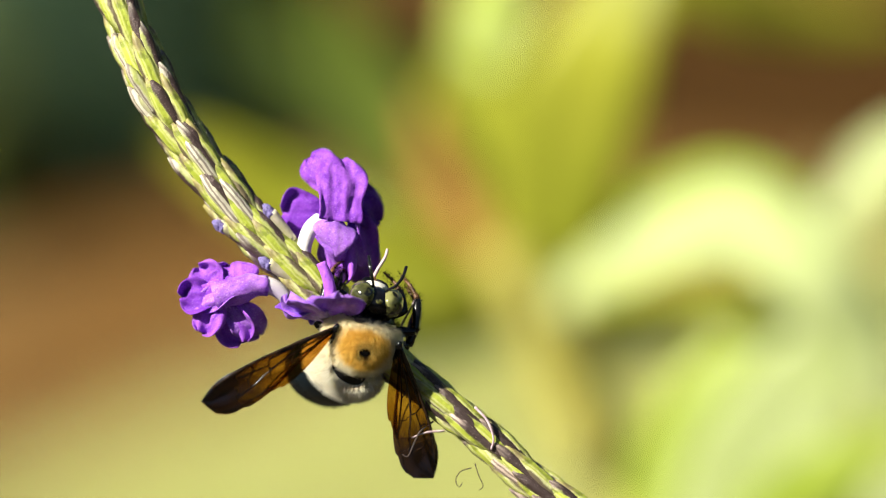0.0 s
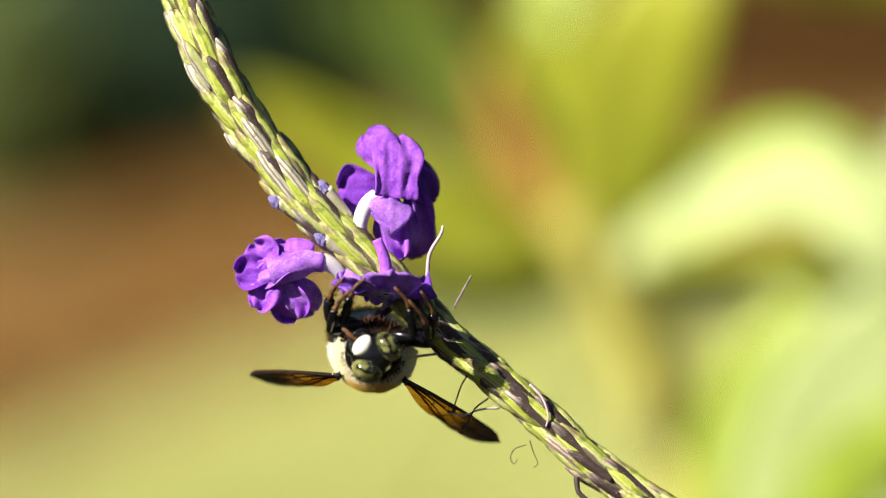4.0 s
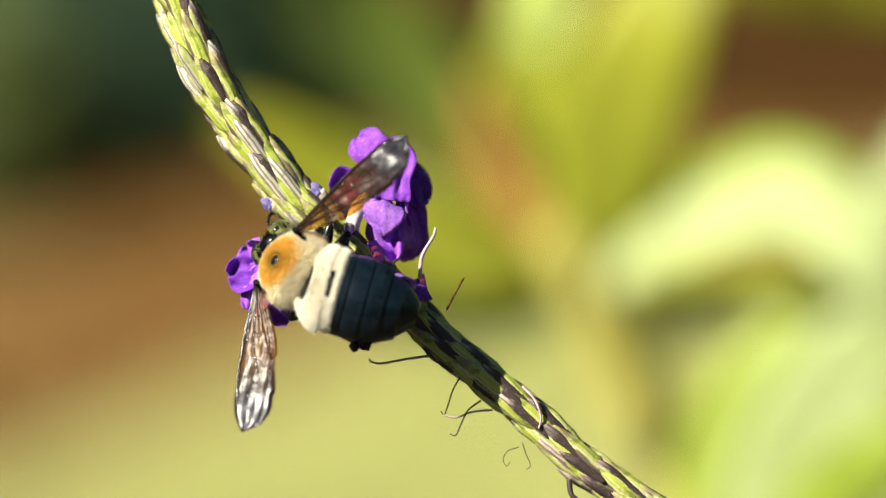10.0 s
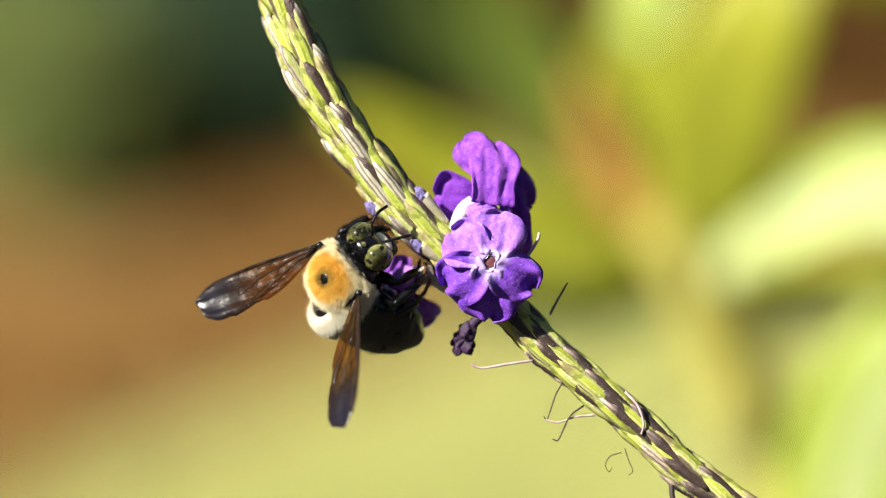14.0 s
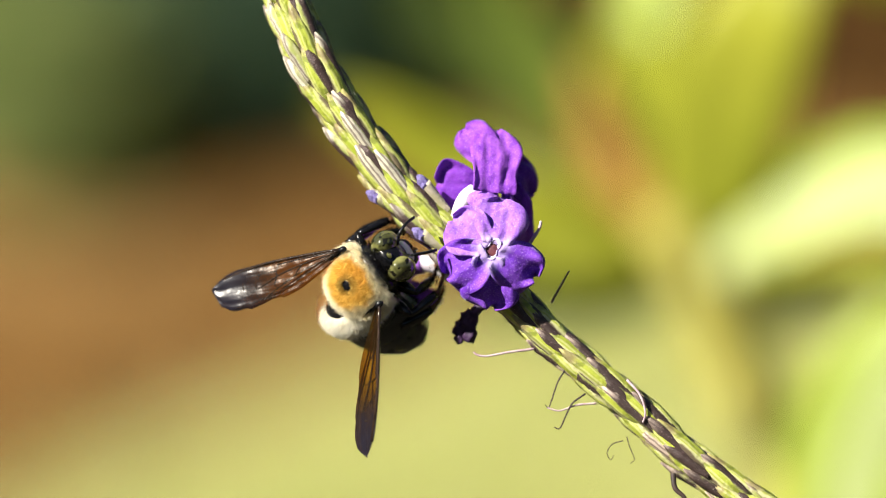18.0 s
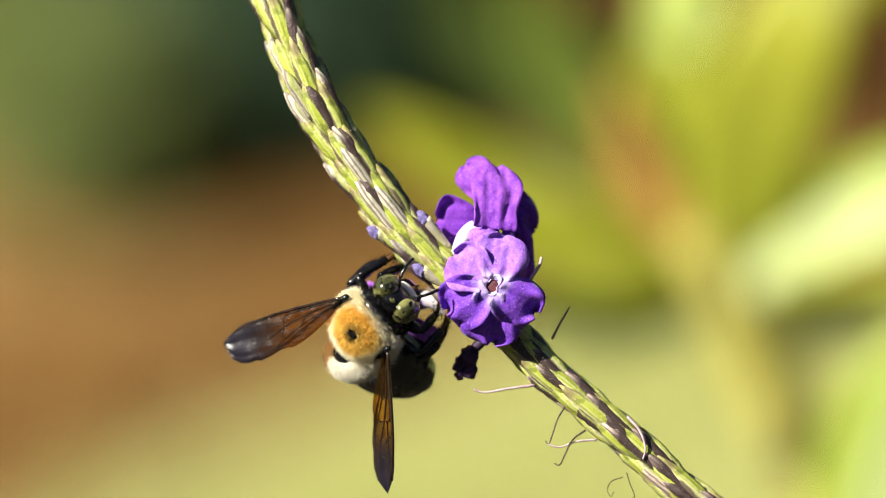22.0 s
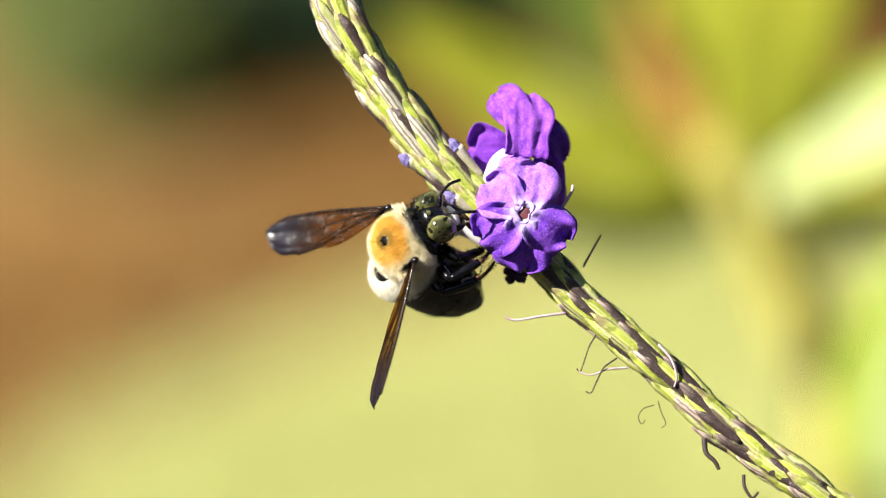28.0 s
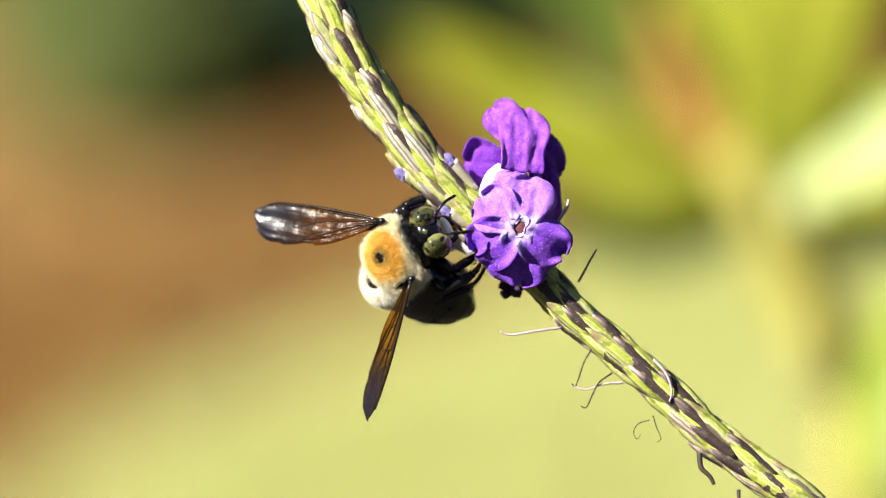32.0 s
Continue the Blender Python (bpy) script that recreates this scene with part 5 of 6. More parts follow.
def motions():
    walk(spike, [(0, spike_at(22, -51)), (0.5, spike_at(5, -28)), (1, spike_at(2, -22)), (1.5, spike_at(6, -2)), (2, spike_at(8, 3)), (2.5, spike_at(2, 4)), (3, spike_at(3, -6)), (3.5, spike_at(5, -16)), (5.5, spike_at(-6, -3)), (6, spike_at(-6, 12)), (6.5, spike_at(-18, -2)), (7, spike_at(-22, -11)), (7.5, spike_at(-10, -6)), (8, spike_at(-13, -5)), (8.5, spike_at(-1, -34)), (9, spike_at(10, -48)), (9.5, spike_at(14, -58)), (10, spike_at(14, -48)), (10.5, spike_at(2, -20)), (11, spike_at(-15, 4)), (11.5, spike_at(-24, 11)), (12, spike_at(-7, -2)), (12.5, spike_at(-10, -3)), (13, spike_at(0, -0)), (13.5, spike_at(5, -8)), (14, spike_at(13, -23)), (14.5, spike_at(23, -42)), (16.5, spike_at(-27, 4)), (17, spike_at(-16, -0)), (17.5, spike_at(-7, -5)), (18, spike_at(10, -35)), (18.5, spike_at(14, -42)), (19, spike_at(17, -38)), (19.5, spike_at(3, -20)), (20, spike_at(-4, -14)), (20.5, spike_at(-15, -9)), (21, spike_at(-17, -11)), (21.5, spike_at(-33, 8)), (22, spike_at(-44, -2)), (22.5, spike_at(-40, -8)), (23, spike_at(-33, -18)), (23.5, spike_at(-12, -23)), (24, spike_at(-20, -22)), (24.5, spike_at(-20, -22)), (25, spike_at(-13, 3)), (25.5, spike_at(-12, 18)), (27.5, spike_at(-21, 48)), (28, spike_at(-24, 34)), (28.5, spike_at(-26, 22)), (29, spike_at(-24, 29)), (29.5, spike_at(-21, 36)), (30, spike_at(-23, 40)), (30.5, spike_at(-32, 31)), (31, spike_at(-46, 28)), (31.5, spike_at(-56, 46)), (32, spike_at(-67, 42))])
    walk(bee, [
        (0, bee_at(-19, -166, 62, (0.324, 0.912, 0.253), (0.131, -.308, 0.942))),
        (0.5, bee_at(-58, -223, 62, (0.385, 0.73, 0.565), (-.009, -.609, 0.793))),
        (1, bee_at(-83, -262, 62, (0.391, 0.451, 0.802), (-.161, -.824, 0.542))),
        (1.5, bee_at(-102, -291, 62, (0.298, 0.186, 0.936), (-.248, -.932, 0.264))),
        (2, bee_at(-125, -304, 62, (0.182, -.101, 0.978), (-.301, -.953, -.042))),
        (2.5, bee_at(-127, -299, 62, (0.104, -.036, 0.994), (-.201, -.979, -.015))),
        (3, bee_at(-121, -282, 62, (0.02, 0.02, 1), (-.101, -.995, 0.022))),
        (3.5, bee_at(-117, -274, 62, (0.012, 0.033, 0.999), (-.093, -.995, 0.034))),
        (5.5, bee_at(-104, -297, 62, (-.091, 0.17, 0.981), (-.007, -.985, 0.17))),
        (6, bee_at(-102, -313, 62, (-.101, 0.182, 0.978), (0, -.983, 0.182))),
        (6.5, bee_at(-111, -300, 62, (-.101, 0.182, 0.978), (0.025, -.982, 0.185))),
        (7, bee_at(-112, -291, 62, (-.101, 0.182, 0.978), (0.05, -.981, 0.187))),
        (7.5, bee_at(-107, -299, 62, (-.042, 0.321, 0.946), (0.021, -.947, 0.322))),
        (8, bee_at(-118, -303, 62, (0.02, 0.451, 0.892), (0, -.892, 0.451))),
        (8.25, bee_at(-111, -268, 77, (-.027, 0.793, 0.608), (-.042, -.609, 0.792))),
        (8.5, bee_at(-104, -233, 92, (-.05, 0.978, 0.202), (-.1, -.206, 0.973))),
        (8.75, bee_at(-128, -176, 108, (-.222, 0.975, 0.001), (-.221, -.051, 0.974))),
        (9, bee_at(-151, -119, 123, (-0.357, 0.909, -0.216), (-0.361, 0.079, 0.929))),
        (9.5, bee_at(-218, -83, 100, (-0.508, 0.487, -0.711), (-0.679, 0.282, 0.678))),
        (10, bee_at(-226, -84, 100, (-0.421, 0.521, -0.742), (-0.688, 0.350, 0.636))),
        (10.5, bee_at(-258, -175, 138, (-.467, 0.675, -.571), (-.668, 0.154, 0.728))),
        (11, bee_at(-274, -284, 100, (-0.302, 0.948, 0.101), (-0.886, -0.318, 0.336))),
        (11.5, bee_at(-310, -288, 108, (-.275, 0.815, 0.51), (-.365, -.579, 0.729))),
        (12, bee_at(-315, -230, 92, (-.252, 0.756, 0.605), (-.26, -.655, 0.71))),
        (12.5, bee_at(-346, -235, 77, (-.252, 0.855, 0.453), (-.251, -.51, 0.823))),
        (12.75, bee_at(-338, -196, 69, (0.091, 0.9, 0.425), (-.438, -.347, 0.829))),
        (13, bee_at(-330, -157, 62, (0.425, 0.810, 0.405), (-0.548, -0.126, 0.827))),
        (13.5, bee_at(-330, -140, 54, (0.547, 0.757, 0.357), (-0.509, -0.037, 0.860))),
        (14, bee_at(-326, -116, 46, (0.658, 0.689, 0.304), (-0.458, 0.046, 0.888))),
        (14.5, bee_at(-309, -154, 46, (0.609, 0.609, 0.508), (-0.456, -0.255, 0.853))),
        (16.5, bee_at(-336, -184, 46, (0.691, 0.648, 0.322), (-0.386, -0.047, 0.921))),
        (17, bee_at(-323, -178, 46, (0.699, 0.649, 0.300), (-0.377, -0.022, 0.926))),
        (17.5, bee_at(-315, -168, 46, (0.727, 0.617, 0.301), (-0.362, -0.028, 0.932))),
        (18, bee_at(-299, -133, 46, (0.754, 0.583, 0.302), (-0.348, -0.036, 0.937))),
        (18.5, bee_at(-294, -128, 46, (0.759, 0.588, 0.278), (-0.352, 0.011, 0.936))),
        (19, bee_at(-290, -133, 46, (0.765, 0.592, 0.255), (-0.356, 0.058, 0.933))),
        (19.5, bee_at(-295, -163, 46, (0.686, 0.664, 0.297), (-0.320, -0.092, 0.943))),
        (20, bee_at(-295, -180, 46, (0.600, 0.720, 0.350), (-0.263, -0.236, 0.936))),
        (20.5, bee_at(-303, -193, 46, (0.447, 0.834, 0.322), (-0.270, -0.217, 0.938))),
        (21, bee_at(-302, -200, 46, (0.280, 0.918, 0.280), (-0.280, -0.201, 0.939))),
        (21.5, bee_at(-326, -204, 46, (0.509, 0.798, 0.323), (-0.303, -0.185, 0.935))),
        (22, bee_at(-344, -180, 46, (0.701, 0.621, 0.351), (-0.322, -0.164, 0.933))),
        (22.5, bee_at(-344, -162, 46, (0.753, 0.570, 0.327), (-0.352, -0.070, 0.933))),
        (23, bee_at(-342, -139, 46, (0.801, 0.513, 0.308), (-0.373, 0.025, 0.928))),
        (23.5, bee_at(-310, -144, 46, (0.763, 0.535, 0.364), (-0.506, 0.144, 0.850))),
        (24, bee_at(-307, -155, 46, (0.717, 0.564, 0.410), (-0.623, 0.254, 0.740))),
        (24.5, bee_at(-309, -157, 46, (0.717, 0.564, 0.410), (-0.623, 0.254, 0.740))),
        (25, bee_at(-304, -184, 46, (0.717, 0.564, 0.410), (-0.623, 0.254, 0.740))),
        (25.5, bee_at(-303, -198, 46, (0.726, 0.554, 0.408), (-0.617, 0.262, 0.742))),
        (27.5, bee_at(-307, -214, 46, (0.720, 0.600, 0.350), (-0.552, 0.188, 0.813))),
        (28, bee_at(-310, -199, 46, (0.720, 0.600, 0.350), (-0.552, 0.188, 0.813))),
        (28.5, bee_at(-313, -186, 46, (0.720, 0.600, 0.350), (-0.552, 0.188, 0.813))),
        (29, bee_at(-314, -194, 46, (0.720, 0.600, 0.350), (-0.552, 0.188, 0.813))),
        (29.5, bee_at(-314, -199, 46, (0.720, 0.600, 0.350), (-0.552, 0.188, 0.813))),
        (30, bee_at(-317, -203, 46, (0.720, 0.600, 0.350), (-0.552, 0.188, 0.813))),
        (30.5, bee_at(-330, -192, 46, (0.720, 0.600, 0.350), (-0.552, 0.188, 0.813))),
        (31, bee_at(-348, -187, 46, (0.720, 0.600, 0.350), (-0.552, 0.188, 0.813))),
        (31.5, bee_at(-353, -205, 46, (0.732, 0.572, 0.371), (-0.511, 0.100, 0.854))),
        (32, bee_at(-357, -200, 46, (0.761, 0.507, 0.406), (-0.461, -0.019, 0.887)))])
    walk(abdomen, [
        (0, turned(ABDOMEN_HINGE, (0.174, 0.567, 0.805), (-.236, -.77, 0.593))),
        (0.5, turned(ABDOMEN_HINGE, (0.155, 0.717, 0.68), (-.153, -.663, 0.733))),
        (1, turned(ABDOMEN_HINGE, (0.119, 0.839, 0.531), (-.075, -.526, 0.847))),
        (1.5, turned(ABDOMEN_HINGE, (0.088, 0.915, 0.394), (-.041, -.392, 0.919))),
        (2, turned(ABDOMEN_HINGE, (0.052, 0.967, 0.248), (-.013, -.247, 0.969))),
        (2.5, turned(ABDOMEN_HINGE, (0.077, 0.97, 0.23), (-.018, -.229, 0.973))),
        (3, turned(ABDOMEN_HINGE, (0.103, 0.972, 0.211), (-.022, -.21, 0.977))),
        (3.5, turned(ABDOMEN_HINGE, (0.102, 0.969, 0.224), (-.023, -.223, 0.975))),
        (5.5, turned(ABDOMEN_HINGE, (0.094, 0.926, 0.365), (-.037, -.363, 0.931))),
        (6, turned(ABDOMEN_HINGE, (0.093, 0.921, 0.377), (-.038, -.375, 0.926))),
        (6.5, turned(ABDOMEN_HINGE, (0.084, 0.921, 0.379), (-.034, -.378, 0.925))),
        (7, turned(ABDOMEN_HINGE, (0.074, 0.921, 0.381), (-.031, -.38, 0.924))),
        (7.5, turned(ABDOMEN_HINGE, (0.028, 0.887, 0.462), (-.012, -.462, 0.887))),
        (8, turned(ABDOMEN_HINGE, (-.017, 0.842, 0.539), (0.011, -.539, 0.843))),
        (8.25, turned(ABDOMEN_HINGE, (0.043, 0.68, 0.732), (-.065, -.73, 0.681))),
        (8.5, turned(ABDOMEN_HINGE, (0.082, 0.469, 0.879), (-.152, -.866, 0.476))),
        (8.75, turned(ABDOMEN_HINGE, (-.113, 0.542, 0.833), (0.141, -.821, 0.553))),
        (9, turned(ABDOMEN_HINGE, (-0.128, 0.397, 0.909), (0.161, -0.896, 0.414))),
        (9.5, turned(ABDOMEN_HINGE, (-0.224, 0.679, 0.699), (0.431, -0.574, 0.696))),
        (10, turned(ABDOMEN_HINGE, (-0.378, 0.579, 0.722), (0.388, -0.609, 0.692))),
        (10.5, turned(ABDOMEN_HINGE, (-.28, 0.679, 0.678), (0.258, -.627, 0.735))),
        (11, turned(ABDOMEN_HINGE, (0.062, 0.465, 0.883), (0.497, -0.782, 0.377))),
        (11.5, turned(ABDOMEN_HINGE, (-.816, 0.487, 0.312), (0.268, -.16, 0.95))),
        (12, turned(ABDOMEN_HINGE, (-.752, 0.581, 0.31), (0.246, -.19, 0.951))),
        (12.5, turned(ABDOMEN_HINGE, (-.66, 0.53, 0.532), (0.415, -.333, 0.847))),
        (12.75, turned(ABDOMEN_HINGE, (-.772, 0.27, 0.576), (0.547, -.179, 0.817))),
        (13, turned(ABDOMEN_HINGE, (-0.669, 0.164, 0.725), (0.559, -0.531, 0.636))),
        (13.5, turned(ABDOMEN_HINGE, (-0.667, 0.023, 0.744), (0.621, -0.534, 0.574))),
        (14, turned(ABDOMEN_HINGE, (-0.651, -0.117, 0.750), (0.682, -0.524, 0.511))),
        (14.5, turned(ABDOMEN_HINGE, (-0.795, -0.029, 0.606), (0.577, -0.341, 0.742))),
        (16.5, turned(ABDOMEN_HINGE, (-0.630, -0.023, 0.776), (0.687, -0.483, 0.543))),
        (17, turned(ABDOMEN_HINGE, (-0.591, -0.009, 0.807), (0.701, -0.499, 0.509))),
        (17.5, turned(ABDOMEN_HINGE, (-0.602, -0.041, 0.797), (0.714, -0.474, 0.515))),
        (18, turned(ABDOMEN_HINGE, (-0.612, -0.073, 0.788), (0.726, -0.447, 0.522))),
        (18.5, turned(ABDOMEN_HINGE, (-0.580, -0.088, 0.810), (0.743, -0.464, 0.482))),
        (19, turned(ABDOMEN_HINGE, (-0.547, -0.105, 0.831), (0.760, -0.479, 0.440))),
        (19.5, turned(ABDOMEN_HINGE, (-0.663, 0.004, 0.749), (0.642, -0.512, 0.571))),
        (20, turned(ABDOMEN_HINGE, (-0.755, 0.118, 0.645), (0.504, -0.525, 0.686))),
        (20.5, turned(ABDOMEN_HINGE, (-0.709, 0.252, 0.659), (0.404, -0.621, 0.672))),
        (21, turned(ABDOMEN_HINGE, (-0.638, 0.374, 0.673), (0.288, -0.695, 0.659))),
        (21.5, turned(ABDOMEN_HINGE, (-0.694, 0.196, 0.693), (0.477, -0.596, 0.646))),
        (22, turned(ABDOMEN_HINGE, (-0.701, 0.009, 0.713), (0.634, -0.451, 0.629))),
        (22.5, turned(ABDOMEN_HINGE, (-0.630, -0.062, 0.774), (0.719, -0.424, 0.551))),
        (23, turned(ABDOMEN_HINGE, (-0.550, -0.130, 0.825), (0.793, -0.389, 0.468))),
        (23.5, turned(ABDOMEN_HINGE, (-0.392, -0.061, 0.918), (0.861, -0.377, 0.343))),
        (24, turned(ABDOMEN_HINGE, (-0.220, 0.010, 0.975), (0.904, -0.374, 0.207))),
        (24.5, turned(ABDOMEN_HINGE, (-0.220, 0.010, 0.975), (0.904, -0.374, 0.207))),
        (25, turned(ABDOMEN_HINGE, (-0.220, 0.010, 0.975), (0.904, -0.374, 0.207))),
        (25.5, turned(ABDOMEN_HINGE, (-0.217, -0.002, 0.976), (0.908, -0.368, 0.201))),
        (27.5, turned(ABDOMEN_HINGE, (-0.421, -0.122, 0.899), (0.808, -0.500, 0.310))),
        (28, turned(ABDOMEN_HINGE, (-0.442, -0.149, 0.885), (0.798, -0.516, 0.312))),
        (28.5, turned(ABDOMEN_HINGE, (-0.442, -0.149, 0.885), (0.798, -0.516, 0.312))),
        (29, turned(ABDOMEN_HINGE, (-0.442, -0.149, 0.885), (0.798, -0.516, 0.312))),
        (29.5, turned(ABDOMEN_HINGE, (-0.442, -0.149, 0.885), (0.798, -0.516, 0.312))),
        (30, turned(ABDOMEN_HINGE, (-0.442, -0.149, 0.885), (0.798, -0.516, 0.312))),
        (30.5, turned(ABDOMEN_HINGE, (-0.442, -0.149, 0.885), (0.798, -0.516, 0.312))),
        (31, turned(ABDOMEN_HINGE, (-0.442, -0.149, 0.885), (0.798, -0.516, 0.312))),
        (31.5, turned(ABDOMEN_HINGE, (-0.527, -0.160, 0.835), (0.779, -0.485, 0.398))),
        (32, turned(ABDOMEN_HINGE, (-0.619, -0.194, 0.761), (0.754, -0.418, 0.506)))])
    walk(wing_left, [
        (0, turned(WING_LEFT, (-.768, -.625, 0.139), (-.178, 0, -.984))),
        (0.5, turned(WING_LEFT, (-.791, -.603, 0.105), (-.178, 0.062, -.982))),
        (1, turned(WING_LEFT, (-.813, -.578, 0.073), (-.176, 0.124, -.977))),
        (1.5, turned(WING_LEFT, (-.682, -.731, 0.023), (0.028, -.057, -.998))),
        (2, turned(WING_LEFT, (-.516, -.856, 0.028), (0.262, -.189, -.946))),
        (2.5, turned(WING_LEFT, (-.579, -.815, -.032), (0.316, -.189, -.93))),
        (3, turned(WING_LEFT, (-.633, -.768, -.094), (0.369, -.193, -.909))),
        (3.5, turned(WING_LEFT, (-.644, -.762, -.069), (0.334, -.199, -.921))),
        (5.5, turned(WING_LEFT, (-.689, -.686, 0.235), (-.088, -.243, -.966))),
        (6, turned(WING_LEFT, (-.686, -.679, 0.262), (-.125, -.244, -.962))),
        (6.5, turned(WING_LEFT, (-.657, -.724, 0.21), (-.048, -.237, -.97))),
        (7, turned(WING_LEFT, (-.621, -.768, 0.159), (0.028, -.225, -.974))),
        (7.5, turned(WING_LEFT, (-.651, -.758, 0.043), (0.026, -.08, -.996))),
        (8, turned(WING_LEFT, (-.68, -.73, -.069), (0.03, 0.067, -.997))),
        (8.25, turned(WING_LEFT, (-.711, -.7, -.062), (0.053, 0.034, -.998))),
        (8.5, turned(WING_LEFT, (-.741, -.67, -.055), (0.074, 0, -.997))),
        (8.75, turned(WING_LEFT, (-.689, -.72, 0.08), (-.122, 0.007, -.992))),
        (9, turned(WING_LEFT, (-0.608, -0.768, 0.201), (-0.314, 0.000, -0.949))),
        (9.5, turned(WING_LEFT, (-0.902, -0.431, 0.007), (-0.202, 0.409, -0.890))),
        (10, turned(WING_LEFT, (-0.794, -0.602, -0.081), (-0.181, 0.361, -0.915))),
        (10.5, turned(WING_LEFT, (-.302, -.929, 0.214), (-.577, 0, -.816))),
        (11, turned(WING_LEFT, (0.025, -0.996, 0.086), (-0.803, -0.071, -0.592))),
        (11.5, turned(WING_LEFT, (-.046, -.977, -.208), (-.527, 0.2, -.826))),
        (12, turned(WING_LEFT, (-.208, -.92, 0.332), (-.525, -.182, -.831))),
        (12.5, turned(WING_LEFT, (-.517, -.856, -.014), (-.312, 0.203, -.928))),
        (12.75, turned(WING_LEFT, (-.358, -.919, 0.168), (-.208, -.097, -.973))),
        (13, turned(WING_LEFT, (-0.218, -0.902, 0.374), (-0.050, -0.372, -0.927))),
        (13.5, turned(WING_LEFT, (-0.331, -0.923, 0.196), (0.001, -0.208, -0.978))),
        (14, turned(WING_LEFT, (-0.430, -0.903, 0.009), (0.071, -0.044, -0.997))),
        (14.5, turned(WING_LEFT, (-0.663, -0.749, -0.007), (0.287, -0.246, -0.926))),
        (16.5, turned(WING_LEFT, (-0.575, -0.818, 0.008), (0.150, -0.115, -0.982))),
        (17, turned(WING_LEFT, (-0.564, -0.826, 0.008), (0.133, -0.101, -0.986))),
        (17.5, turned(WING_LEFT, (-0.489, -0.872, -0.032), (0.168, -0.058, -0.984))),
        (18, turned(WING_LEFT, (-0.409, -0.910, -0.072), (0.199, -0.012, -0.980))),
        (18.5, turned(WING_LEFT, (-0.427, -0.895, -0.129), (0.180, 0.056, -0.982))),
        (19, turned(WING_LEFT, (-0.445, -0.876, -0.184), (0.163, 0.123, -0.979))),
        (19.5, turned(WING_LEFT, (-0.488, -0.862, -0.135), (0.278, -0.007, -0.961))),
        (20, turned(WING_LEFT, (-0.611, -0.784, -0.110), (0.396, -0.183, -0.900))),
        (20.5, turned(WING_LEFT, (-0.545, -0.830, -0.120), (0.408, -0.138, -0.902))),
        (21, turned(WING_LEFT, (-0.555, -0.819, -0.148), (0.437, -0.136, -0.889))),
        (21.5, turned(WING_LEFT, (-0.475, -0.867, -0.149), (0.400, -0.062, -0.914))),
        (22, turned(WING_LEFT, (-0.392, -0.907, -0.156), (0.355, 0.007, -0.935))),
        (22.5, turned(WING_LEFT, (-0.339, -0.934, -0.113), (0.251, 0.026, -0.968))),
        (23, turned(WING_LEFT, (-0.281, -0.957, -0.076), (0.143, 0.037, -0.989))),
        (23.5, turned(WING_LEFT, (-0.272, -0.962, 0.008), (-0.027, -0.001, -1.000))),
        (24, turned(WING_LEFT, (-0.249, -0.964, 0.090), (-0.196, -0.041, -0.980))),
        (24.5, turned(WING_LEFT, (-0.295, -0.955, 0.033), (-0.172, 0.019, -0.985))),
        (25, turned(WING_LEFT, (-0.340, -0.940, -0.024), (-0.145, 0.078, -0.986))),
        (25.5, turned(WING_LEFT, (-0.334, -0.942, -0.027), (-0.151, 0.082, -0.985))),
        (27.5, turned(WING_LEFT, (-0.530, -0.848, -0.009), (0.001, 0.010, -1.000))),
        (28, turned(WING_LEFT, (-0.534, -0.846, -0.003), (-0.001, 0.004, -1.000))),
        (28.5, turned(WING_LEFT, (-0.528, -0.849, -0.007), (0.001, 0.008, -1.000))),
        (29, turned(WING_LEFT, (-0.514, -0.858, -0.014), (0.005, 0.013, -1.000))),
        (29.5, turned(WING_LEFT, (-0.500, -0.866, -0.022), (0.009, 0.020, -1.000))),
        (30, turned(WING_LEFT, (-0.493, -0.870, -0.024), (0.010, 0.022, -1.000))),
        (30.5, turned(WING_LEFT, (-0.573, -0.816, -0.077), (0.037, 0.068, -0.997))),
        (31, turned(WING_LEFT, (-0.646, -0.752, -0.129), (0.068, 0.111, -0.991))),
        (31.5, turned(WING_LEFT, (-0.649, -0.755, -0.087), (0.113, 0.018, -0.993))),
        (32, turned(WING_LEFT, (-0.612, -0.789, -0.055), (0.194, -0.083, -0.977)))])
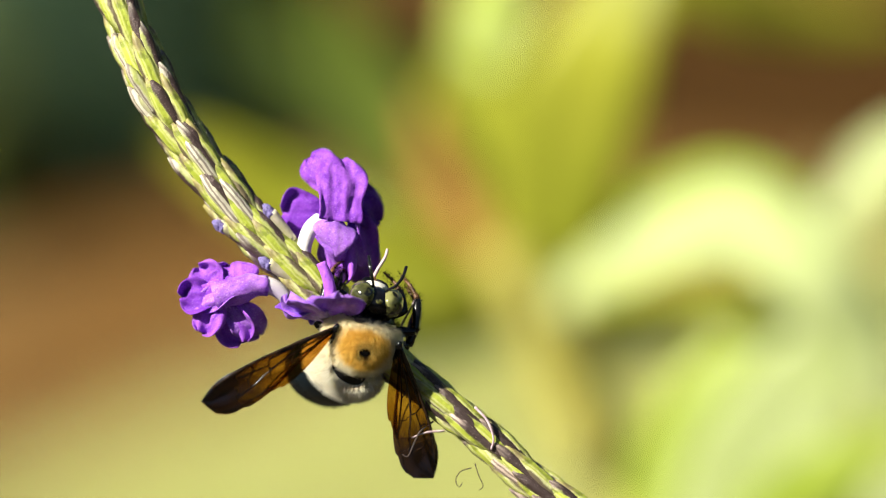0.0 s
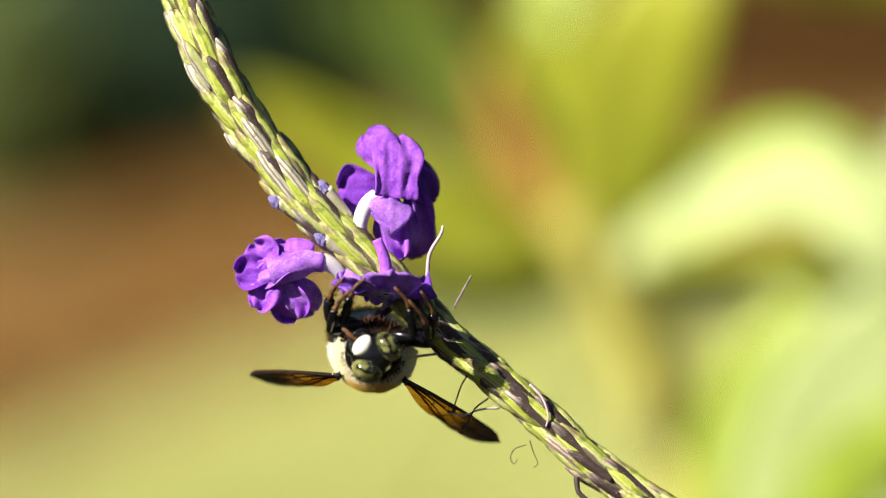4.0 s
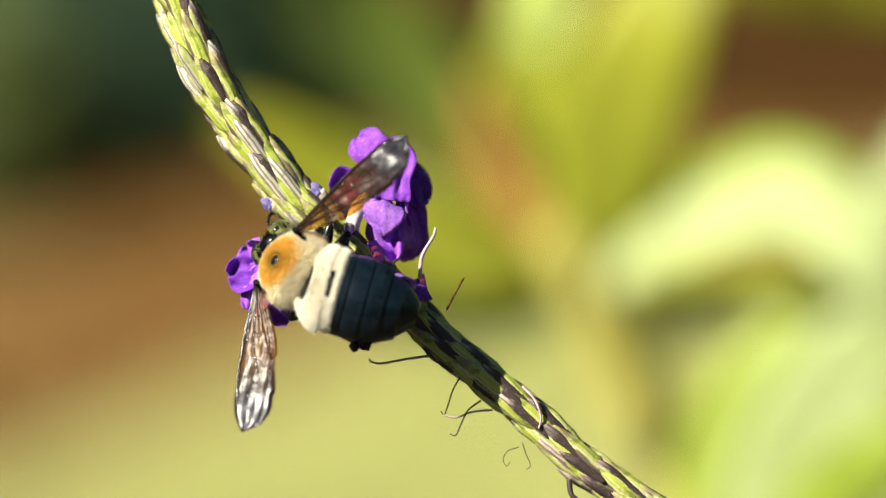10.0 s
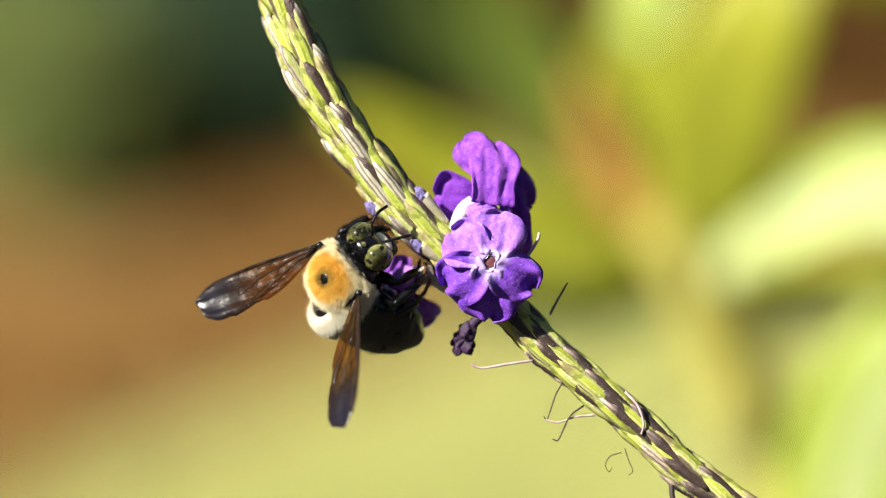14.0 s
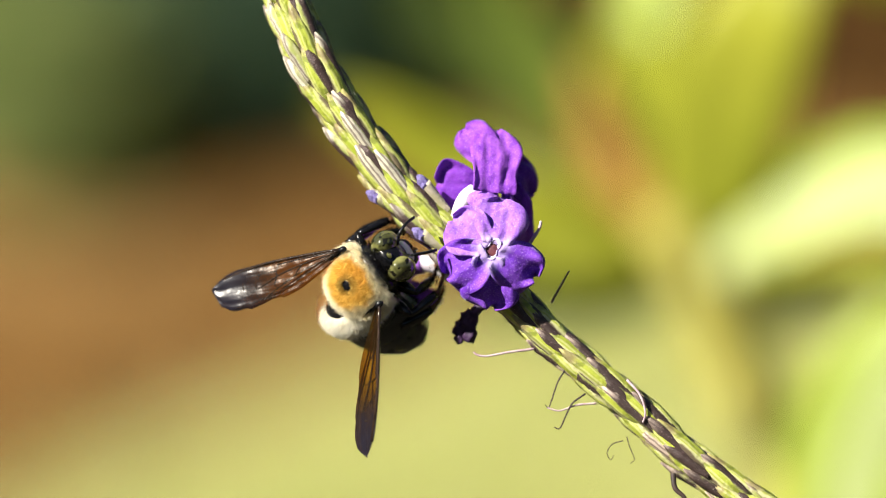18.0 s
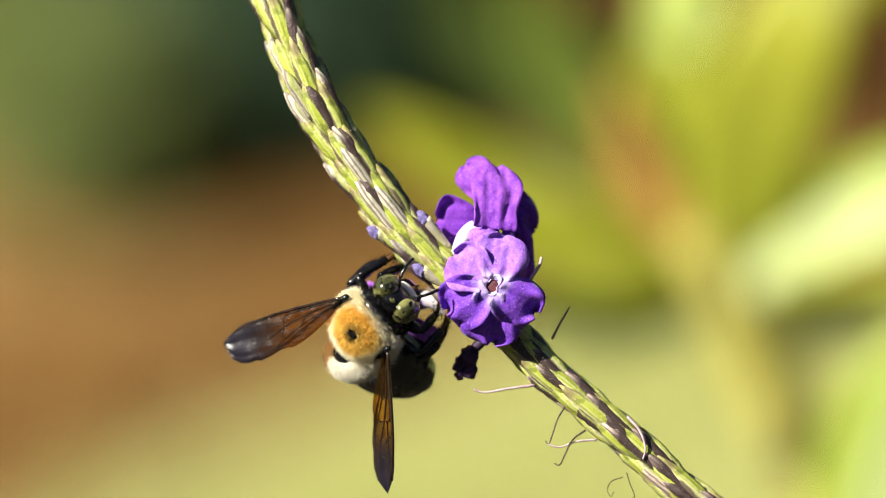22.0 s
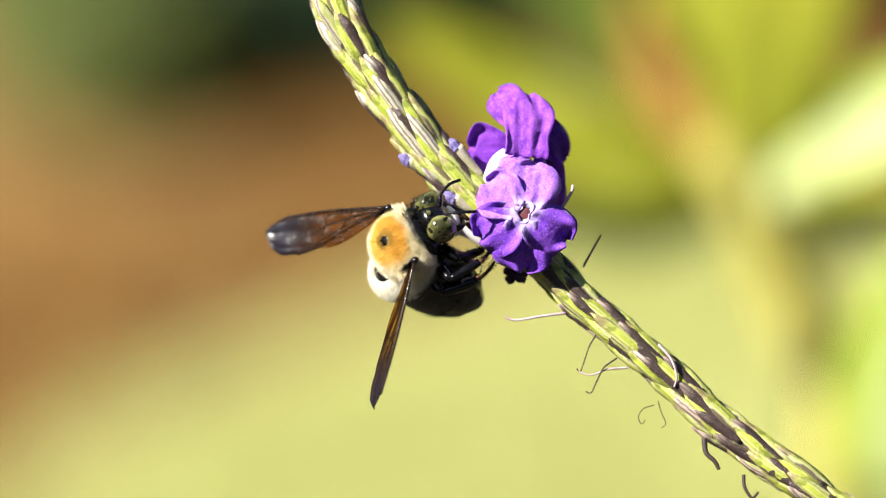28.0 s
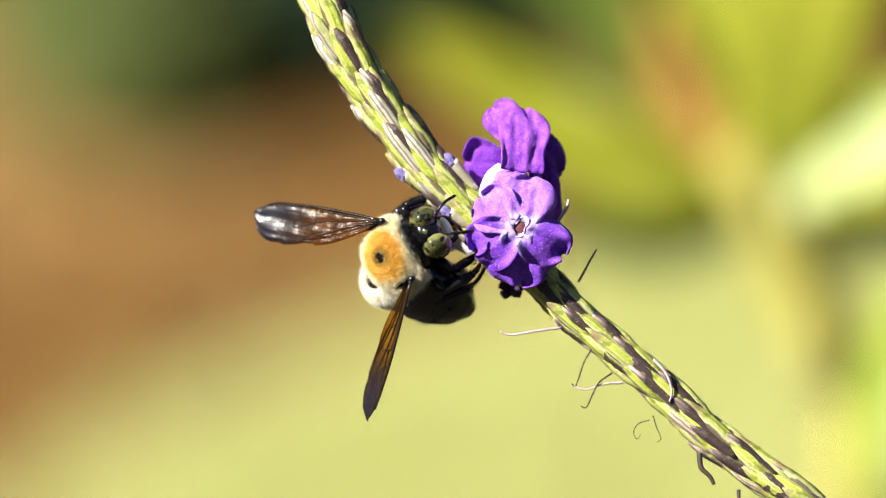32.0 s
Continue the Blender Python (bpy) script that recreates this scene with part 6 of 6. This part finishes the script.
    walk(wing_right, [
        (0, turned(WING_RIGHT, (0.603, -.792, -.096), (-.157, 0, -.988))),
        (0.5, turned(WING_RIGHT, (0.576, -.811, -.101), (-.096, 0.055, -.994))),
        (1, turned(WING_RIGHT, (0.549, -.829, -.108), (-.033, 0.108, -.994))),
        (1.5, turned(WING_RIGHT, (0.706, -.703, 0.084), (-.081, -.199, -.977))),
        (2, turned(WING_RIGHT, (0.839, -.498, 0.219), (-.065, -.491, -.869))),
        (2.5, turned(WING_RIGHT, (0.787, -.534, 0.309), (0.037, -.459, -.887))),
        (3, turned(WING_RIGHT, (0.722, -.571, 0.391), (0.141, -.431, -.891))),
        (3.5, turned(WING_RIGHT, (0.72, -.584, 0.375), (0.13, -.418, -.899))),
        (5.5, turned(WING_RIGHT, (0.673, -.716, 0.186), (0.004, -.248, -.969))),
        (6, turned(WING_RIGHT, (0.668, -.725, 0.168), (-.007, -.232, -.973))),
        (6.5, turned(WING_RIGHT, (0.687, -.719, 0.11), (-.053, -.2, -.978))),
        (7, turned(WING_RIGHT, (0.702, -.71, 0.05), (-.101, -.169, -.98))),
        (7.5, turned(WING_RIGHT, (0.693, -.72, 0.031), (-.023, -.065, -.998))),
        (8, turned(WING_RIGHT, (0.685, -.729, 0.01), (0.056, 0.039, -.998))),
        (8.25, turned(WING_RIGHT, (0.669, -.733, 0.12), (0.197, 0.02, -.98))),
        (8.5, turned(WING_RIGHT, (0.638, -.736, 0.226), (0.334, 0, -.943))),
        (8.75, turned(WING_RIGHT, (0.843, -.509, 0.173), (0.212, 0.019, -.977))),
        (9, turned(WING_RIGHT, (0.991, -0.054, 0.119), (0.123, 0.083, -0.989))),
        (9.5, turned(WING_RIGHT, (0.551, -0.627, 0.551), (0.758, 0.100, -0.645))),
        (10, turned(WING_RIGHT, (0.986, -0.163, -0.046), (0.016, 0.357, -0.934))),
        (10.5, turned(WING_RIGHT, (0.605, -.724, -.332), (-.482, 0, -.876))),
        (11, turned(WING_RIGHT, (0.795, -0.605, -0.043), (-0.306, -0.339, -0.890))),
        (11.5, turned(WING_RIGHT, (0.906, -.024, 0.423), (0.367, -.455, -.811))),
        (12, turned(WING_RIGHT, (0.826, 0.043, 0.562), (0.499, -.52, -.694))),
        (12.5, turned(WING_RIGHT, (0.808, -.373, 0.456), (0.354, -.311, -.882))),
        (12.75, turned(WING_RIGHT, (0.856, -.218, 0.469), (0.368, -.381, -.848))),
        (13, turned(WING_RIGHT, (0.912, 0.023, 0.409), (0.390, -0.355, -0.850))),
        (13.5, turned(WING_RIGHT, (0.838, -0.230, 0.494), (0.451, -0.216, -0.866))),
        (14, turned(WING_RIGHT, (0.784, -0.403, 0.472), (0.522, 0.018, -0.853))),
        (14.5, turned(WING_RIGHT, (0.701, -0.711, -0.053), (0.196, 0.264, -0.944))),
        (16.5, turned(WING_RIGHT, (0.811, -0.574, 0.109), (0.388, 0.389, -0.836))),
        (17, turned(WING_RIGHT, (0.819, -0.558, 0.130), (0.406, 0.405, -0.819))),
        (17.5, turned(WING_RIGHT, (0.815, -0.558, 0.155), (0.437, 0.417, -0.797))),
        (18, turned(WING_RIGHT, (0.810, -0.559, 0.178), (0.467, 0.430, -0.773))),
        (18.5, turned(WING_RIGHT, (0.785, -0.583, 0.207), (0.510, 0.420, -0.751))),
        (19, turned(WING_RIGHT, (0.759, -0.607, 0.235), (0.552, 0.409, -0.727))),
        (19.5, turned(WING_RIGHT, (0.772, -0.628, 0.101), (0.464, 0.448, -0.764))),
        (20, turned(WING_RIGHT, (0.767, -0.640, -0.035), (0.373, 0.490, -0.788))),
        (20.5, turned(WING_RIGHT, (0.776, -0.624, 0.097), (0.405, 0.373, -0.835))),
        (21, turned(WING_RIGHT, (0.777, -0.587, 0.226), (0.441, 0.252, -0.862))),
        (21.5, turned(WING_RIGHT, (0.768, -0.637, 0.072), (0.400, 0.389, -0.830))),
        (22, turned(WING_RIGHT, (0.748, -0.658, -0.087), (0.367, 0.519, -0.772))),
        (22.5, turned(WING_RIGHT, (0.817, -0.574, 0.058), (0.408, 0.504, -0.761))),
        (23, turned(WING_RIGHT, (0.857, -0.473, 0.203), (0.449, 0.495, -0.744))),
        (23.5, turned(WING_RIGHT, (0.877, -0.481, 0.023), (0.292, 0.493, -0.820))),
        (24, turned(WING_RIGHT, (0.859, -0.488, -0.158), (0.122, 0.493, -0.862))),
        (24.5, turned(WING_RIGHT, (0.838, -0.534, -0.116), (0.181, 0.472, -0.863))),
        (25, turned(WING_RIGHT, (0.813, -0.578, -0.075), (0.240, 0.449, -0.861))),
        (25.5, turned(WING_RIGHT, (0.814, -0.575, -0.077), (0.239, 0.453, -0.859))),
        (27.5, turned(WING_RIGHT, (0.724, -0.688, 0.054), (0.434, 0.393, -0.811))),
        (28, turned(WING_RIGHT, (0.719, -0.693, 0.060), (0.440, 0.386, -0.811))),
        (28.5, turned(WING_RIGHT, (0.721, -0.691, 0.058), (0.438, 0.389, -0.811))),
        (29, turned(WING_RIGHT, (0.727, -0.684, 0.052), (0.430, 0.396, -0.811))),
        (29.5, turned(WING_RIGHT, (0.733, -0.678, 0.045), (0.423, 0.404, -0.811))),
        (30, turned(WING_RIGHT, (0.736, -0.676, 0.043), (0.421, 0.406, -0.811))),
        (30.5, turned(WING_RIGHT, (0.708, -0.703, 0.071), (0.452, 0.373, -0.810))),
        (31, turned(WING_RIGHT, (0.678, -0.728, 0.099), (0.483, 0.340, -0.807))),
        (31.5, turned(WING_RIGHT, (0.663, -0.748, 0.038), (0.467, 0.373, -0.802))),
        (32, turned(WING_RIGHT, (0.677, -0.736, 0.011), (0.453, 0.405, -0.794)))])
    walk(flower_drooping, [(0, blown(-98, -176, 70, (-.1, -.95, .22))), (10.2, blown(-93, -176, 70, (-.1, -.95, .22))), (10.6, blown(-85, -148, 80, (-.1, -.6, .75))), (10.9, blown(-83, -120, 85, (.3, .0, .95))), (11.5, blown(-80, -112, 85, (.42, -.08, .9))), (12.6, blown(-80, -112, 85, (.42, -.08, .9))), (13.4, blown(-80, -111, 85, (.25, -.05, .97))), (14, blown(-81, -112, 85, (-.05, 0, .98))), (22, blown(-80, -111, 85, (-.05, 0, .98))), (32, blown(-79, -109, 85, (-.05, 0, .98)))])
    walk(flower_side, [(0, blown(-250, -122, 25, (-.85, -.36, .35))), (11.2, blown(-250, -122, 25, (-.85, -.36, .35))), (12.5, blown(-225, -115, 10, (-.85, -.2, .2))), (13.2, blown(-248, -144, -55, (-.8, -.55, -.1))), (32, blown(-248, -144, -55, (-.8, -.55, -.1)))])
    walk(flower_withered, [(0, pose(*at(0, 0, 0))), (24, pose(*at(0, 0, 0))), (25.2, pose(*at(34, 42, -12))), (32, pose(*at(34, 42, -12)))])
    walk(bee_head, [(0, rolled(0)), (1, rolled(-10)), (2, rolled(25)), (3, rolled(48)), (5.5, rolled(55)), (7.2, rolled(52)), (7.8, rolled(12)), (8.2, rolled(0)), (32, rolled(0))])
    rest, out = pose(0, 0, 0), swung((2.4, -1.4, -2.8), (2.4, 6.8, -4.8), (10.3, 5.5, -1.6))
    walk(hind_leg, [(0, rest), (18.4, rest), (18.9, out), (19.1, out), (19.6, rest), (24.5, rest), (24.9, out), (25.5, out), (26.4, rest), (32, rest)])


motions()
